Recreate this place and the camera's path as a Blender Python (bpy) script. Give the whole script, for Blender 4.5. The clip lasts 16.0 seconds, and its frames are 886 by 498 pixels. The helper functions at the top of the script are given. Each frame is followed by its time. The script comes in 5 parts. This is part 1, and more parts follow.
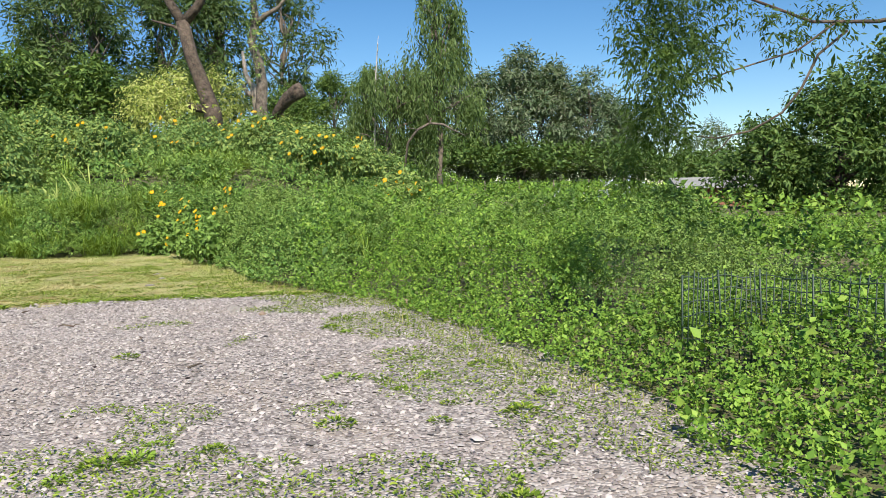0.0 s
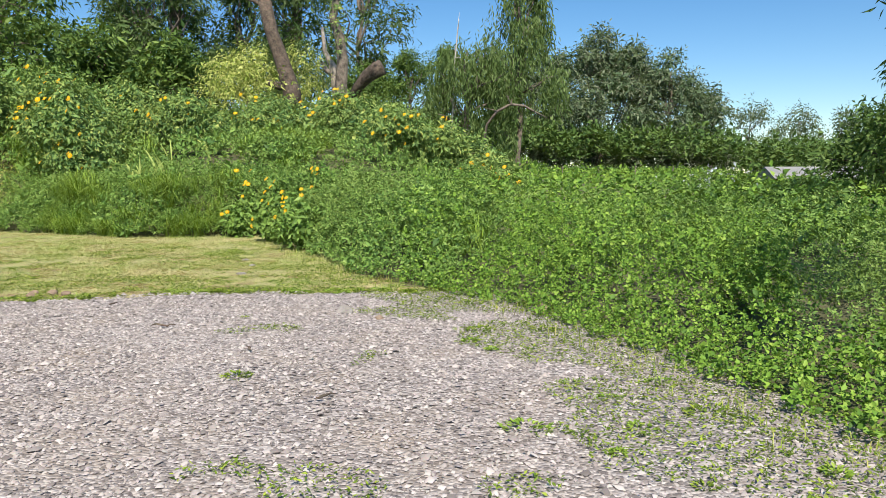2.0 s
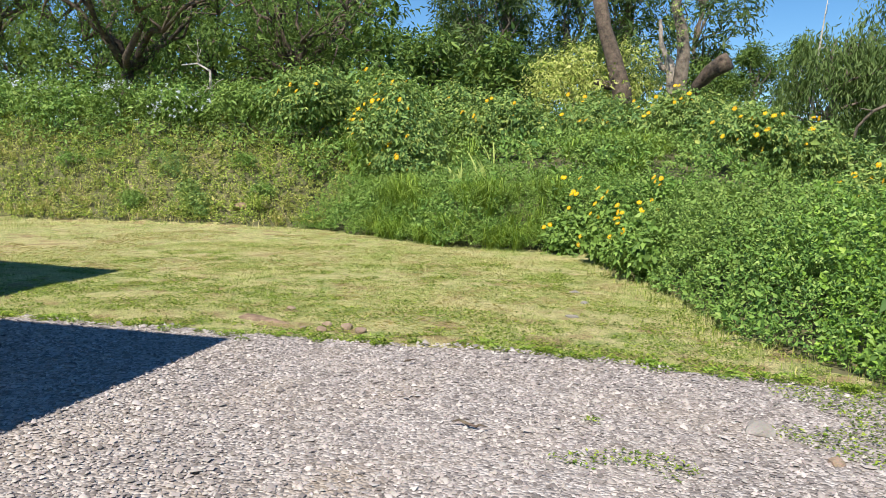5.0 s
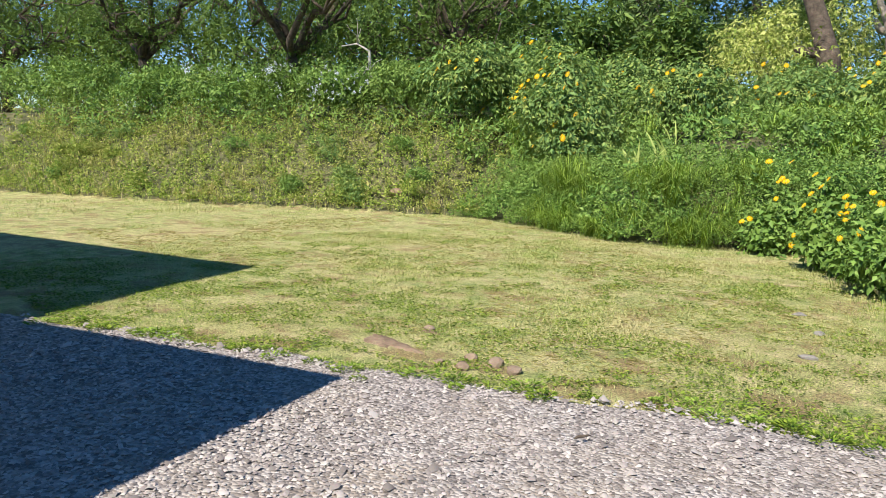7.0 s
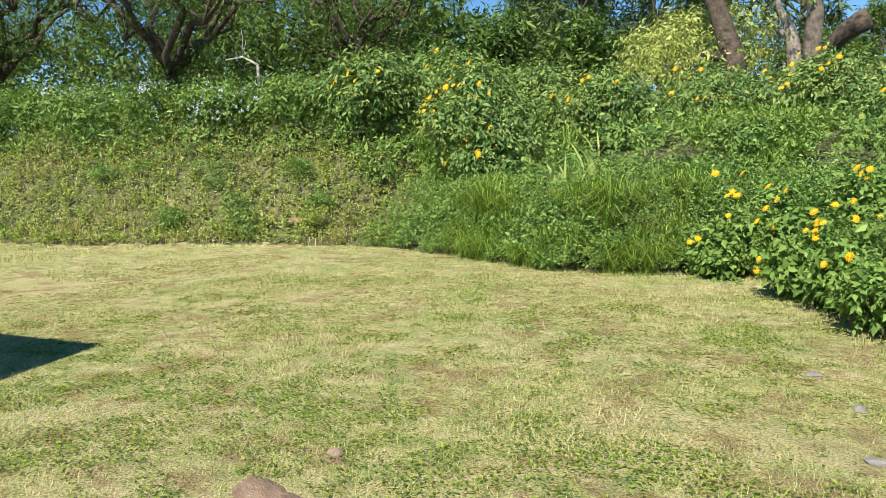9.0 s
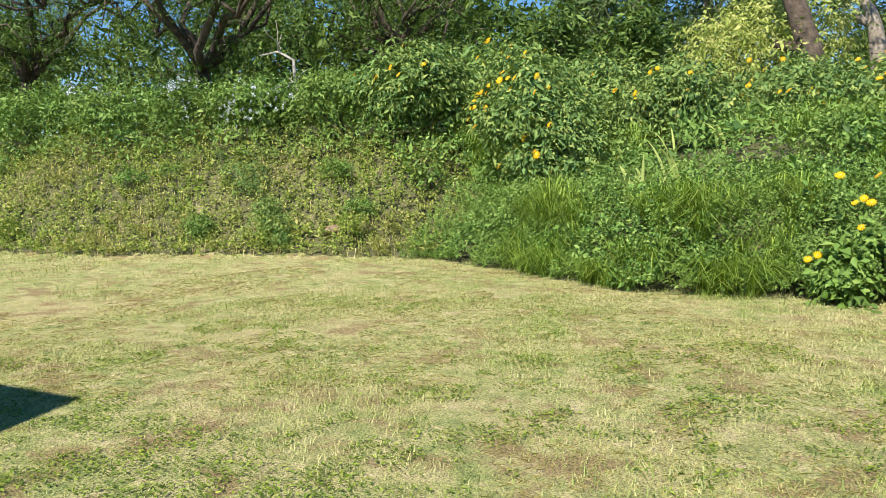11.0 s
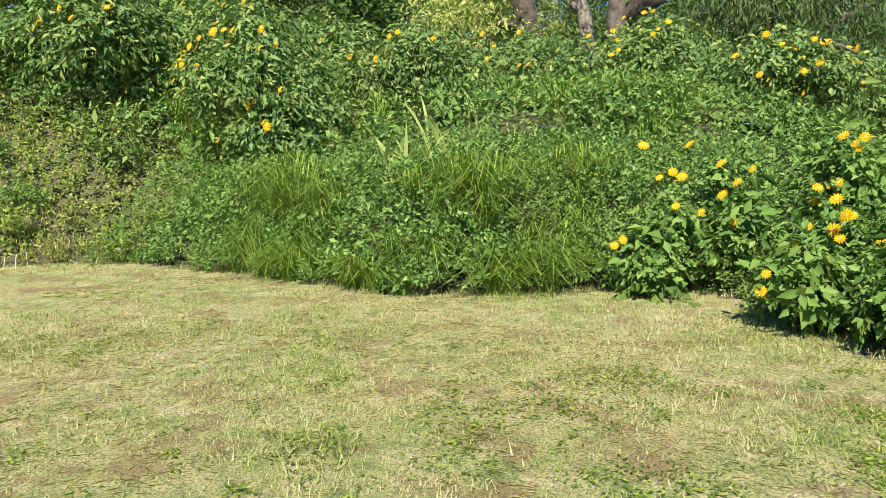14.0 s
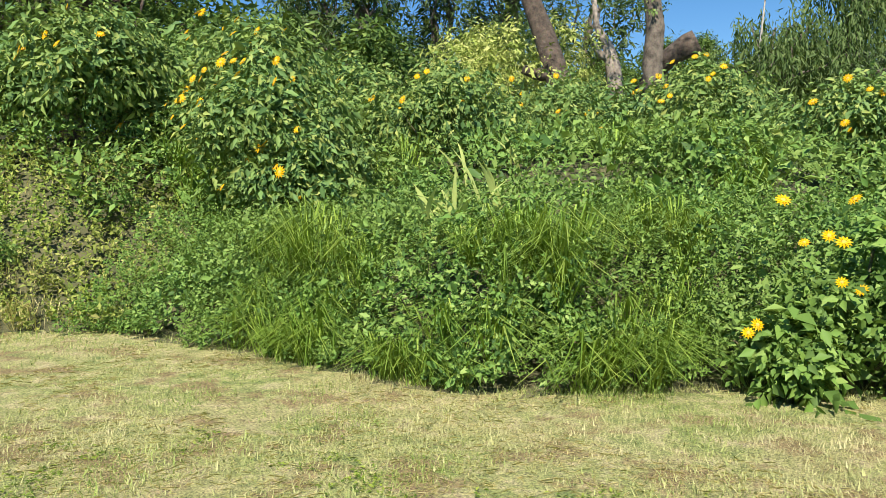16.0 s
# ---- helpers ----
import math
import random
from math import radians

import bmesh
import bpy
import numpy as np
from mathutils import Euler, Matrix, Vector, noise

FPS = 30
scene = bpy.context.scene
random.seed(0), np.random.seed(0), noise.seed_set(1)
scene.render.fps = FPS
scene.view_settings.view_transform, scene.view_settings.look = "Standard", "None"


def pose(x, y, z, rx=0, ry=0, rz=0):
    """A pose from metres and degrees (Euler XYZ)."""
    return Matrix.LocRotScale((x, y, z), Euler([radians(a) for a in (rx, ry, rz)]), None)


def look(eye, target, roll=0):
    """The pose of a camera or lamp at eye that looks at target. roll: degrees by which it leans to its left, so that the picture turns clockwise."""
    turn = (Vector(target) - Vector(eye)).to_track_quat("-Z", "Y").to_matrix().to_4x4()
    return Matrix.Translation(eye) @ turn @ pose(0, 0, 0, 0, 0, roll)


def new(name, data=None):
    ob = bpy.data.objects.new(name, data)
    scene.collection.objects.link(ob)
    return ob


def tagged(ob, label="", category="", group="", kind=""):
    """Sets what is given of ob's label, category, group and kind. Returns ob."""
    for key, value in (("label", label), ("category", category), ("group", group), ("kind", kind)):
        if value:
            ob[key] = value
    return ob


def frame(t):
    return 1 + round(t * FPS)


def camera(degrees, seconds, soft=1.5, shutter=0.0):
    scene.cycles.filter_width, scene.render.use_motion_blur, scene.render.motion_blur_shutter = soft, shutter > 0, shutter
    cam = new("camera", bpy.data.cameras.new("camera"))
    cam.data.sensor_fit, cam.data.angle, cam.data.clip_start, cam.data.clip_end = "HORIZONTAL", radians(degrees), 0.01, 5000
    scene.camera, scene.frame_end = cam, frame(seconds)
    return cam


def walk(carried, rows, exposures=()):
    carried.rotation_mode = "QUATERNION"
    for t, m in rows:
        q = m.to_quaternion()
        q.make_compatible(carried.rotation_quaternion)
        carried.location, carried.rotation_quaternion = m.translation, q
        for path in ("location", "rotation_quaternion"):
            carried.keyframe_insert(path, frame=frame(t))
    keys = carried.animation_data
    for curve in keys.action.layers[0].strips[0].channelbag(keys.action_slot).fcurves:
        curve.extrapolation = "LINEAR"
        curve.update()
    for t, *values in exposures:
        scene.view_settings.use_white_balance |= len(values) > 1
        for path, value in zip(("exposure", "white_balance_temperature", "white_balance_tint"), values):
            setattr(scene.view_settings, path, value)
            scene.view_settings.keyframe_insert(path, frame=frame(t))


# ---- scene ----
cam = camera(62.7, 16.0, soft=0.6)

PATH = [
    (0, (1.626, 0.314, 1.348), (1.421, 2.298, 1.202), -1.4),
    (0.5, (1.385, 0.492, 1.37), (1.032, 2.456, 1.241), -1.1),
    (1, (1.052, 0.837, 1.412), (0.521, 2.763, 1.329), -0.9),
    (1.5, (0.752, 1.157, 1.409), (0.284, 3.097, 1.272), -0.6),
    (2, (0.608, 1.556, 1.394), (0.236, 3.512, 1.204), -0.1),
    (2.5, (0.347, 1.874, 1.422), (-0.01, 3.833, 1.241), 0.4),
    (3, (0.072, 2.315, 1.433), (-0.383, 4.257, 1.283), 1.4),
    (3.5, (-0.152, 2.786, 1.439), (-0.804, 4.672, 1.314), 2.6),
    (4, (-0.448, 3.203, 1.464), (-1.281, 5.017, 1.338), 3.1),
    (4.5, (-0.662, 3.617, 1.439), (-1.621, 5.365, 1.287), 3.0),
    (4.8, (-0.828, 3.888, 1.473), (-1.884, 5.577, 1.293), 2.8),
    (5, (-0.956, 4.054, 1.491), (-2.09, 5.691, 1.303), 1.7),
    (5.2, (-1.099, 4.177, 1.499), (-2.306, 5.76, 1.3), 1.0),
    (7.3, (-2.344, 5.707, 1.557), (-3.809, 7.046, 1.308), 1.6),
    (7.5, (-2.501, 5.87, 1.584), (-3.95, 7.225, 1.333), 1.7),
    (8, (-2.901, 6.149, 1.635), (-4.304, 7.552, 1.38), 0.4),
    (8.2, (-3.073, 6.289, 1.659), (-4.416, 7.748, 1.405), -0.4),
    (10.3, (-4.515, 7.715, 1.704), (-5.785, 9.249, 1.516), -1.0),
    (10.5, (-4.679, 7.804, 1.692), (-6.026, 9.271, 1.507), -1.2),
    (11, (-5.052, 8.076, 1.707), (-6.419, 9.523, 1.508), -1.1),
    (11.5, (-5.429, 8.435, 1.678), (-6.825, 9.859, 1.528), 3.0),
    (12, (-5.821, 8.712, 1.665), (-7.274, 10.073, 1.474), -2.5),
    (12.5, (-6.122, 9.019, 1.664), (-7.391, 10.543, 1.404), -1.9),
    (13, (-6.432, 9.365, 1.661), (-7.644, 10.935, 1.401), -0.6),
    (13.3, (-6.598, 9.539, 1.617), (-7.7, 11.186, 1.344), -1.1),
    (13.5, (-6.715, 9.679, 1.612), (-7.679, 11.41, 1.336), -1.2),
    (14, (-6.895, 10.076, 1.571), (-7.615, 11.924, 1.315), -1.3),
    (14.5, (-7.149, 10.517, 1.549), (-7.692, 12.427, 1.312), -1.8),
    (15, (-7.407, 10.937, 1.52), (-7.802, 12.885, 1.296), -0.4),
    (15.5, (-7.76, 11.356, 1.543), (-8.355, 13.261, 1.414), -0.4),
    (16, (-8.172, 11.691, 1.572), (-8.895, 13.553, 1.462), -0.4),
]
walk(cam, [(t, look(eye, target, roll)) for t, eye, target, roll in PATH], [(0, 0.64), (5, 0.70), (8, 0.73), (12, 0.76), (16, 0.74)])

# ---------------------------------------------------------------- light
SUN_DIR = Vector((0.25, -0.97, 0.0)).normalized()
SUN_EL = radians(46)

world = bpy.data.worlds.new("sky")
scene.world = world
world.use_nodes = True
wn = world.node_tree
sky = wn.nodes.new("ShaderNodeTexSky")
sky.sky_type = "NISHITA"
sky.sun_disc = False
sky.sun_elevation = SUN_EL
sky.sun_rotation = math.atan2(SUN_DIR.x, SUN_DIR.y)
sky.altitude = 600
sky.air_density = 1.0
sky.dust_density = 0.0
sky.ozone_density = 2.0
bg = wn.nodes["Background"]
bg.inputs["Strength"].default_value = 0.086
blue = wn.nodes.new("ShaderNodeHueSaturation")
blue.inputs["Saturation"].default_value = 1.3
wn.links.new(sky.outputs["Color"], blue.inputs["Color"])
wn.links.new(blue.outputs[0], bg.inputs["Color"])

sun = new("sun", bpy.data.lights.new("sun", "SUN"))
sun.data.energy = 5.0
sun.data.angle = radians(0.53)
sun.data.color = (1.0, 0.93, 0.80)
to_sun = Vector((SUN_DIR.x * math.cos(SUN_EL), SUN_DIR.y * math.cos(SUN_EL), math.sin(SUN_EL)))
sun.matrix_world = look(tuple(to_sun * 60), (0, 0, 0))


# ---------------------------------------------------------------- materials
def node_mat(name):
    m = bpy.data.materials.new(name)
    m.use_nodes = True
    nt = m.node_tree
    return m, nt, nt.nodes["Principled BSDF"], nt.nodes["Material Output"]


def noise_node(nt, scale, detail=4.0, rough=0.6, vec=None):
    n = nt.nodes.new("ShaderNodeTexNoise")
    n.inputs["Scale"].default_value = scale
    n.inputs["Detail"].default_value = detail
    n.inputs["Roughness"].default_value = rough
    if vec:
        nt.links.new(vec, n.inputs["Vector"])
    return n


def ramp(nt, fac, stops):
    r = nt.nodes.new("ShaderNodeValToRGB")
    el = r.color_ramp.elements
    while len(el) < len(stops):
        el.new(0.5)
    for e, (p, c) in zip(el, stops):
        e.position = p
        e.color = (*c, 1)
    nt.links.new(fac, r.inputs["Fac"])
    return r


def mix(nt, fac, a, b, mode="MIX"):
    m = nt.nodes.new("ShaderNodeMix")
    m.data_type = "RGBA"
    m.blend_type = mode
    if isinstance(fac, float):
        m.inputs[0].default_value = fac
    else:
        nt.links.new(fac, m.inputs[0])
    for sock, v in ((m.inputs[6], a), (m.inputs[7], b)):
        if isinstance(v, tuple):
            sock.default_value = (*v, 1)
        else:
            nt.links.new(v, sock)
    return m.outputs[2]


def position(nt):
    return nt.nodes.new("ShaderNodeNewGeometry").outputs["Position"]


def leaf_mat(name, stops, patch=None, patch_scale=0.5, trans=0.22, rough=0.55, wear=0.35):
    """Leaves: a colour for each leaf, drifting with a slow noise towards the patch colour, part translucent."""
    m, nt, bsdf, out = node_mat(name)
    geo = nt.nodes.new("ShaderNodeNewGeometry")
    col = ramp(nt, geo.outputs["Random Per Island"], stops).outputs["Color"]
    if patch:
        n = noise_node(nt, patch_scale, 3, 0.6, geo.outputs["Position"])
        f = ramp(nt, n.outputs["Fac"], [(0.42, (0, 0, 0)), (0.66, (1, 1, 1))]).outputs["Color"]
        amount = nt.nodes.new("ShaderNodeMath")
        amount.operation = "MULTIPLY"
        amount.inputs[1].default_value = wear
        nt.links.new(f, amount.inputs[0])
        col = mix(nt, amount.outputs[0], col, patch)
    nt.links.new(col, bsdf.inputs["Base Color"])
    bsdf.inputs["Roughness"].default_value = rough
    bsdf.inputs["Specular IOR Level"].default_value = 0.18
    tr = nt.nodes.new("ShaderNodeBsdfTranslucent")
    nt.links.new(mix(nt, 0.5, col, (0.30, 0.42, 0.03)), tr.inputs["Color"])
    mx = nt.nodes.new("ShaderNodeMixShader")
    mx.inputs[0].default_value = trans
    nt.links.new(bsdf.outputs[0], mx.inputs[1])
    nt.links.new(tr.outputs[0], mx.inputs[2])
    nt.links.new(mx.outputs[0], out.inputs["Surface"])
    return m


def rough_mat(name, stops, scale, bump=0.3, rough=0.9, fine=60.0):
    """Earth, stone or bark: two scales of mottling and a fine relief."""
    m, nt, bsdf, out = node_mat(name)
    pos = position(nt)
    a = noise_node(nt, scale, 5, 0.65, pos)
    b = noise_node(nt, fine, 3, 0.7, pos)
    col = ramp(nt, a.outputs["Fac"], stops).outputs["Color"]
    col = mix(nt, 0.35, col, b.outputs["Color"], "OVERLAY")
    hsv = nt.nodes.new("ShaderNodeHueSaturation")
    hsv.inputs["Saturation"].default_value = 0.9
    nt.links.new(col, hsv.inputs["Color"])
    nt.links.new(hsv.outputs[0], bsdf.inputs["Base Color"])
    bsdf.inputs["Roughness"].default_value = rough
    bp = nt.nodes.new("ShaderNodeBump")
    bp.inputs["Strength"].default_value = bump
    bp.inputs["Distance"].default_value = 0.03
    nt.links.new(b.outputs["Fac"], bp.inputs["Height"])
    nt.links.new(bp.outputs[0], bsdf.inputs["Normal"])
    return m


G = dict(
    vine=leaf_mat("vine_leaf", [(0.0, (0.068, 0.142, 0.028)), (0.45, (0.146, 0.278, 0.038)), (0.8, (0.237, 0.386, 0.058)), (1.0, (0.306, 0.431, 0.082))], (0.070, 0.130, 0.028), 0.4, wear=0.35),
    thicket=leaf_mat("thicket_leaf", [(0.0, (0.038, 0.092, 0.028)), (0.45, (0.142, 0.266, 0.058)), (0.8, (0.211, 0.339, 0.078)), (1.0, (0.330, 0.446, 0.131))], (0.201, 0.278, 0.068), 0.4, wear=0.6),
    hedge=leaf_mat("hedge_leaf", [(0.0, (0.033, 0.085, 0.023)), (0.45, (0.126, 0.247, 0.052)), (0.8, (0.187, 0.318, 0.064)), (1.0, (0.300, 0.428, 0.120))], (0.193, 0.275, 0.060), 0.45, wear=0.6),
    tithonia=leaf_mat("sunflower_shrub_leaf", [(0.0, (0.050, 0.113, 0.041)), (0.45, (0.157, 0.273, 0.082)), (0.8, (0.234, 0.330, 0.090)), (1.0, (0.409, 0.447, 0.127))], (0.264, 0.333, 0.082), 0.6),
    bank=leaf_mat("bank_weed_leaf", [(0.0, (0.09, 0.155, 0.025)), (0.45, (0.20, 0.285, 0.045)), (0.8, (0.34, 0.40, 0.08)), (1.0, (0.50, 0.46, 0.17))], (0.34, 0.29, 0.11), 0.7, wear=0.4),
    drygrass=leaf_mat("dry_grass_blade", [(0.0, (0.24, 0.24, 0.06)), (0.5, (0.48, 0.41, 0.15)), (1.0, (0.74, 0.63, 0.33))], None),
    grass=leaf_mat("long_grass_blade", [(0.0, (0.09, 0.18, 0.025)), (0.5, (0.20, 0.33, 0.045)), (1.0, (0.38, 0.50, 0.10))], (0.28, 0.33, 0.05), 0.6),
    lawn=leaf_mat("mown_grass_blade", [(0.0, (0.117, 0.184, 0.040)), (0.45, (0.261, 0.350, 0.080)), (0.8, (0.468, 0.506, 0.170)), (1.0, (0.600, 0.580, 0.300))], (0.648, 0.552, 0.319), 0.75, wear=0.8),
    clover=leaf_mat("lawn_weed_leaf", [(0.0, (0.05, 0.10, 0.012)), (0.5, (0.14, 0.22, 0.025)), (1.0, (0.33, 0.40, 0.06))], None),
    cream=leaf_mat("cream_leaf", [(0.0, (0.159, 0.237, 0.033)), (0.4, (0.374, 0.433, 0.103)), (1.0, (0.543, 0.556, 0.196))], None, trans=0.25),
    darktree=leaf_mat("dark_feathery_leaf", [(0.0, (0.029, 0.064, 0.019)), (0.6, (0.064, 0.109, 0.032)), (1.0, (0.128, 0.177, 0.070))], (0.099, 0.138, 0.039), 0.25, trans=0.2),
    oliveleaf=leaf_mat("olive_leaf", [(0.0, (0.033, 0.075, 0.018)), (0.6, (0.083, 0.150, 0.033)), (1.0, (0.195, 0.285, 0.068))], (0.128, 0.188, 0.039), 0.3, trans=0.2),
    greytree=leaf_mat("grey_green_leaf", [(0.0, (0.051, 0.090, 0.043)), (0.6, (0.107, 0.159, 0.080)), (1.0, (0.255, 0.280, 0.194))], (0.179, 0.204, 0.115), 0.3, trans=0.2),
    weeping=leaf_mat("weeping_leaf", [(0.0, (0.061, 0.109, 0.033)), (0.6, (0.122, 0.183, 0.056)), (1.0, (0.191, 0.259, 0.099))], None, trans=0.3),
    nearleaf=leaf_mat("ash_leaf", [(0.0, (0.034, 0.073, 0.017)), (0.6, (0.062, 0.112, 0.025)), (1.0, (0.112, 0.168, 0.051))], None, trans=0.35),
    pale=leaf_mat("pale_cane_leaf", [(0.0, (0.40, 0.50, 0.12)), (1.0, (0.60, 0.66, 0.24))], None, trans=0.35),
    plumbago=leaf_mat("plumbago_leaf", [(0.0, (0.05, 0.10, 0.018)), (1.0, (0.12, 0.19, 0.035))], None),
    bluepetal=leaf_mat("pale_blue_petal", [(0.0, (0.50, 0.54, 0.70)), (1.0, (0.72, 0.74, 0.84))], None, trans=0.2),
    petal=leaf_mat("yellow_petal", [(0.0, (0.80, 0.42, 0.004)), (1.0, (0.90, 0.58, 0.008))], None, trans=0.2),
    bark=rough_mat("grey_brown_bark", [(0.3, (0.028, 0.02, 0.015)), (0.55, (0.10, 0.072, 0.052)), (0.8, (0.20, 0.15, 0.11))], 5.0, 1.0, 0.95, 16.0),
    palebark=rough_mat("pale_bark", [(0.3, (0.05, 0.038, 0.028)), (0.7, (0.23, 0.185, 0.14))], 5.0, 0.6, 0.9, 22.0),
    twig=rough_mat("bleached_wood", [(0.3, (0.30, 0.27, 0.23)), (0.7, (0.55, 0.50, 0.44))], 6.0, 0.4, 0.85, 40.0),
    palestem=rough_mat("barkless_stem", [(0.3, (0.15, 0.12, 0.09)), (0.7, (0.40, 0.33, 0.26))], 4.0, 0.5, 0.9, 20.0),
    shade=leaf_mat("shade_tree_leaf", [(0.0, (0.038, 0.083, 0.022)), (0.6, (0.083, 0.150, 0.036)), (1.0, (0.165, 0.240, 0.072))], (0.120, 0.180, 0.036), 0.3, trans=0.15),
    stem=rough_mat("green_brown_stem", [(0.3, (0.05, 0.06, 0.02)), (0.7, (0.13, 0.12, 0.05))], 8.0, 0.3, 0.8, 60.0),
    stone=rough_mat("buff_stone", [(0.3, (0.15, 0.10, 0.065)), (0.7, (0.34, 0.24, 0.165))], 8.0, 0.5, 0.9, 70.0),
    rock=rough_mat("grey_rock", [(0.3, (0.19, 0.17, 0.155)), (0.7, (0.34, 0.31, 0.29))], 9.0, 0.5, 0.9, 80.0),
    soil=rough_mat("red_soil", [(0.3, (0.15, 0.092, 0.055)), (0.7, (0.36, 0.24, 0.15))], 7.0, 0.7, 0.95, 60.0),
    # tan bank soil; its dark green stops paint in shaded foliage seen through leaf gaps
    earth=rough_mat("bank_earth_and_shade", [(0.3, (0.045, 0.055, 0.018)), (0.55, (0.11, 0.105, 0.04)), (0.8, (0.24, 0.20, 0.095))], 0.9, 0.6, 0.95, 25.0),
    wall=rough_mat("cream_render", [(0.3, (0.55, 0.50, 0.42)), (0.7, (0.66, 0.61, 0.52))], 0.8, 0.2, 0.9, 60.0),
    redwall=rough_mat("red_brick_wall", [(0.3, (0.22, 0.07, 0.05)), (0.7, (0.36, 0.12, 0.08))], 1.5, 0.3, 0.9, 30.0),
    roof=rough_mat("grey_roof_sheet", [(0.3, (0.20, 0.20, 0.195)), (0.7, (0.31, 0.305, 0.29))], 0.7, 0.2, 0.6, 25.0),
    metal=rough_mat("dark_green_wire", [(0.3, (0.012, 0.03, 0.02)), (0.7, (0.03, 0.06, 0.04))], 12.0, 0.1, 0.5, 90.0),
    post=rough_mat("weathered_post", [(0.3, (0.10, 0.08, 0.06)), (0.7, (0.24, 0.20, 0.16))], 5.0, 0.3, 0.9, 50.0),
    flowerdisc=rough_mat("orange_flower_disc", [(0.3, (0.62, 0.33, 0.01)), (0.7, (0.75, 0.42, 0.015))], 60.0, 0.3, 0.9, 200.0),
)


def gravel_stone_mat():
    m, nt, bsdf, out = node_mat("crushed_stone")
    geo = nt.nodes.new("ShaderNodeNewGeometry")
    c = ramp(nt, geo.outputs["Random Per Island"], [(0.0, (0.14, 0.122, 0.118)), (0.35, (0.285, 0.25, 0.24)), (0.75, (0.38, 0.34, 0.325)), (1.0, (0.50, 0.455, 0.44))]).outputs["Color"]
    n = noise_node(nt, 120, 3, 0.7, geo.outputs["Position"])
    c = mix(nt, 0.3, c, n.outputs["Color"], "OVERLAY")
    nt.links.new(c, bsdf.inputs["Base Color"])
    bsdf.inputs["Roughness"].default_value = 0.9
    return m


def ground_mat():
    """Lawn soil near the lawn, meadow green farther out: thatch, bare earth and grass mottled by noises of two sizes."""
    m, nt, bsdf, out = node_mat("lawn_soil")
    pos = position(nt)
    a = noise_node(nt, 0.55, 5, 0.6, pos)
    b = noise_node(nt, 4.0, 5, 0.7, pos)
    c = noise_node(nt, 55.0, 6, 0.85, pos)
    grass = ramp(nt, b.outputs["Fac"], [(0.34, (0.20, 0.29, 0.06)), (0.5, (0.46, 0.48, 0.15)), (0.66, (0.72, 0.60, 0.32))]).outputs["Color"]
    f = ramp(nt, a.outputs["Fac"], [(0.45, (0, 0, 0)), (0.7, (0.8, 0.8, 0.8))]).outputs["Color"]
    col = mix(nt, f, grass, (0.64, 0.52, 0.24))
    e = noise_node(nt, 1.7, 5, 0.7, pos)
    f2 = ramp(nt, e.outputs["Fac"], [(0.51, (0, 0, 0)), (0.60, (0.8, 0.8, 0.8))]).outputs["Color"]
    col = mix(nt, f2, col, (0.34, 0.22, 0.09))
    # fine speckle: dark soil, plus the small shadows between blades painted into the colour
    dark = ramp(nt, c.outputs["Fac"], [(0.38, (0.12, 0.12, 0.10)), (0.52, (0.80, 0.80, 0.80)), (0.66, (1.35, 1.3, 1.15))]).outputs["Color"]
    col = mix(nt, 1.0, col, dark, "MULTIPLY")
    hsv = nt.nodes.new("ShaderNodeHueSaturation")
    hsv.inputs["Saturation"].default_value = 0.93
    nt.links.new(col, hsv.inputs["Color"])
    nt.links.new(hsv.outputs[0], bsdf.inputs["Base Color"])
    bsdf.inputs["Roughness"].default_value = 0.95
    bp = nt.nodes.new("ShaderNodeBump")
    bp.inputs["Strength"].default_value = 0.7
    bp.inputs["Distance"].default_value = 0.03
    nt.links.new(c.outputs["Fac"], bp.inputs["Height"])
    nt.links.new(bp.outputs[0], bsdf.inputs["Normal"])
    return m


def gravel_bed_mat():
    m, nt, bsdf, out = node_mat("gravel_bed")
    pos = position(nt)
    v = nt.nodes.new("ShaderNodeTexVoronoi")
    v.inputs["Scale"].default_value = 42.0
    nt.links.new(pos, v.inputs["Vector"])
    sep = nt.nodes.new("ShaderNodeSeparateColor")
    nt.links.new(v.outputs["Color"], sep.inputs[0])
    c = ramp(nt, sep.outputs[0], [(0.0, (0.14, 0.12, 0.115)), (0.5, (0.30, 0.265, 0.255)), (1.0, (0.50, 0.455, 0.44))]).outputs["Color"]
    n = noise_node(nt, 1.3, 4, 0.6, pos)
    f = ramp(nt, n.outputs["Fac"], [(0.45, (0, 0, 0)), (0.75, (0.5, 0.5, 0.5))]).outputs["Color"]
    c = mix(nt, f, c, (0.34, 0.27, 0.20))
    nt.links.new(c, bsdf.inputs["Base Color"])
    bsdf.inputs["Roughness"].default_value = 0.95
    bp = nt.nodes.new("ShaderNodeBump")
    bp.inputs["Strength"].default_value = 1.0
    bp.inputs["Distance"].default_value = 0.015
    bp.invert = True
    nt.links.new(v.outputs["Distance"], bp.inputs["Height"])
    nt.links.new(bp.outputs[0], bsdf.inputs["Normal"])
    return m


G["gravelstone"] = gravel_stone_mat()
G["ground"] = ground_mat()
G["gravelbed"] = gravel_bed_mat()


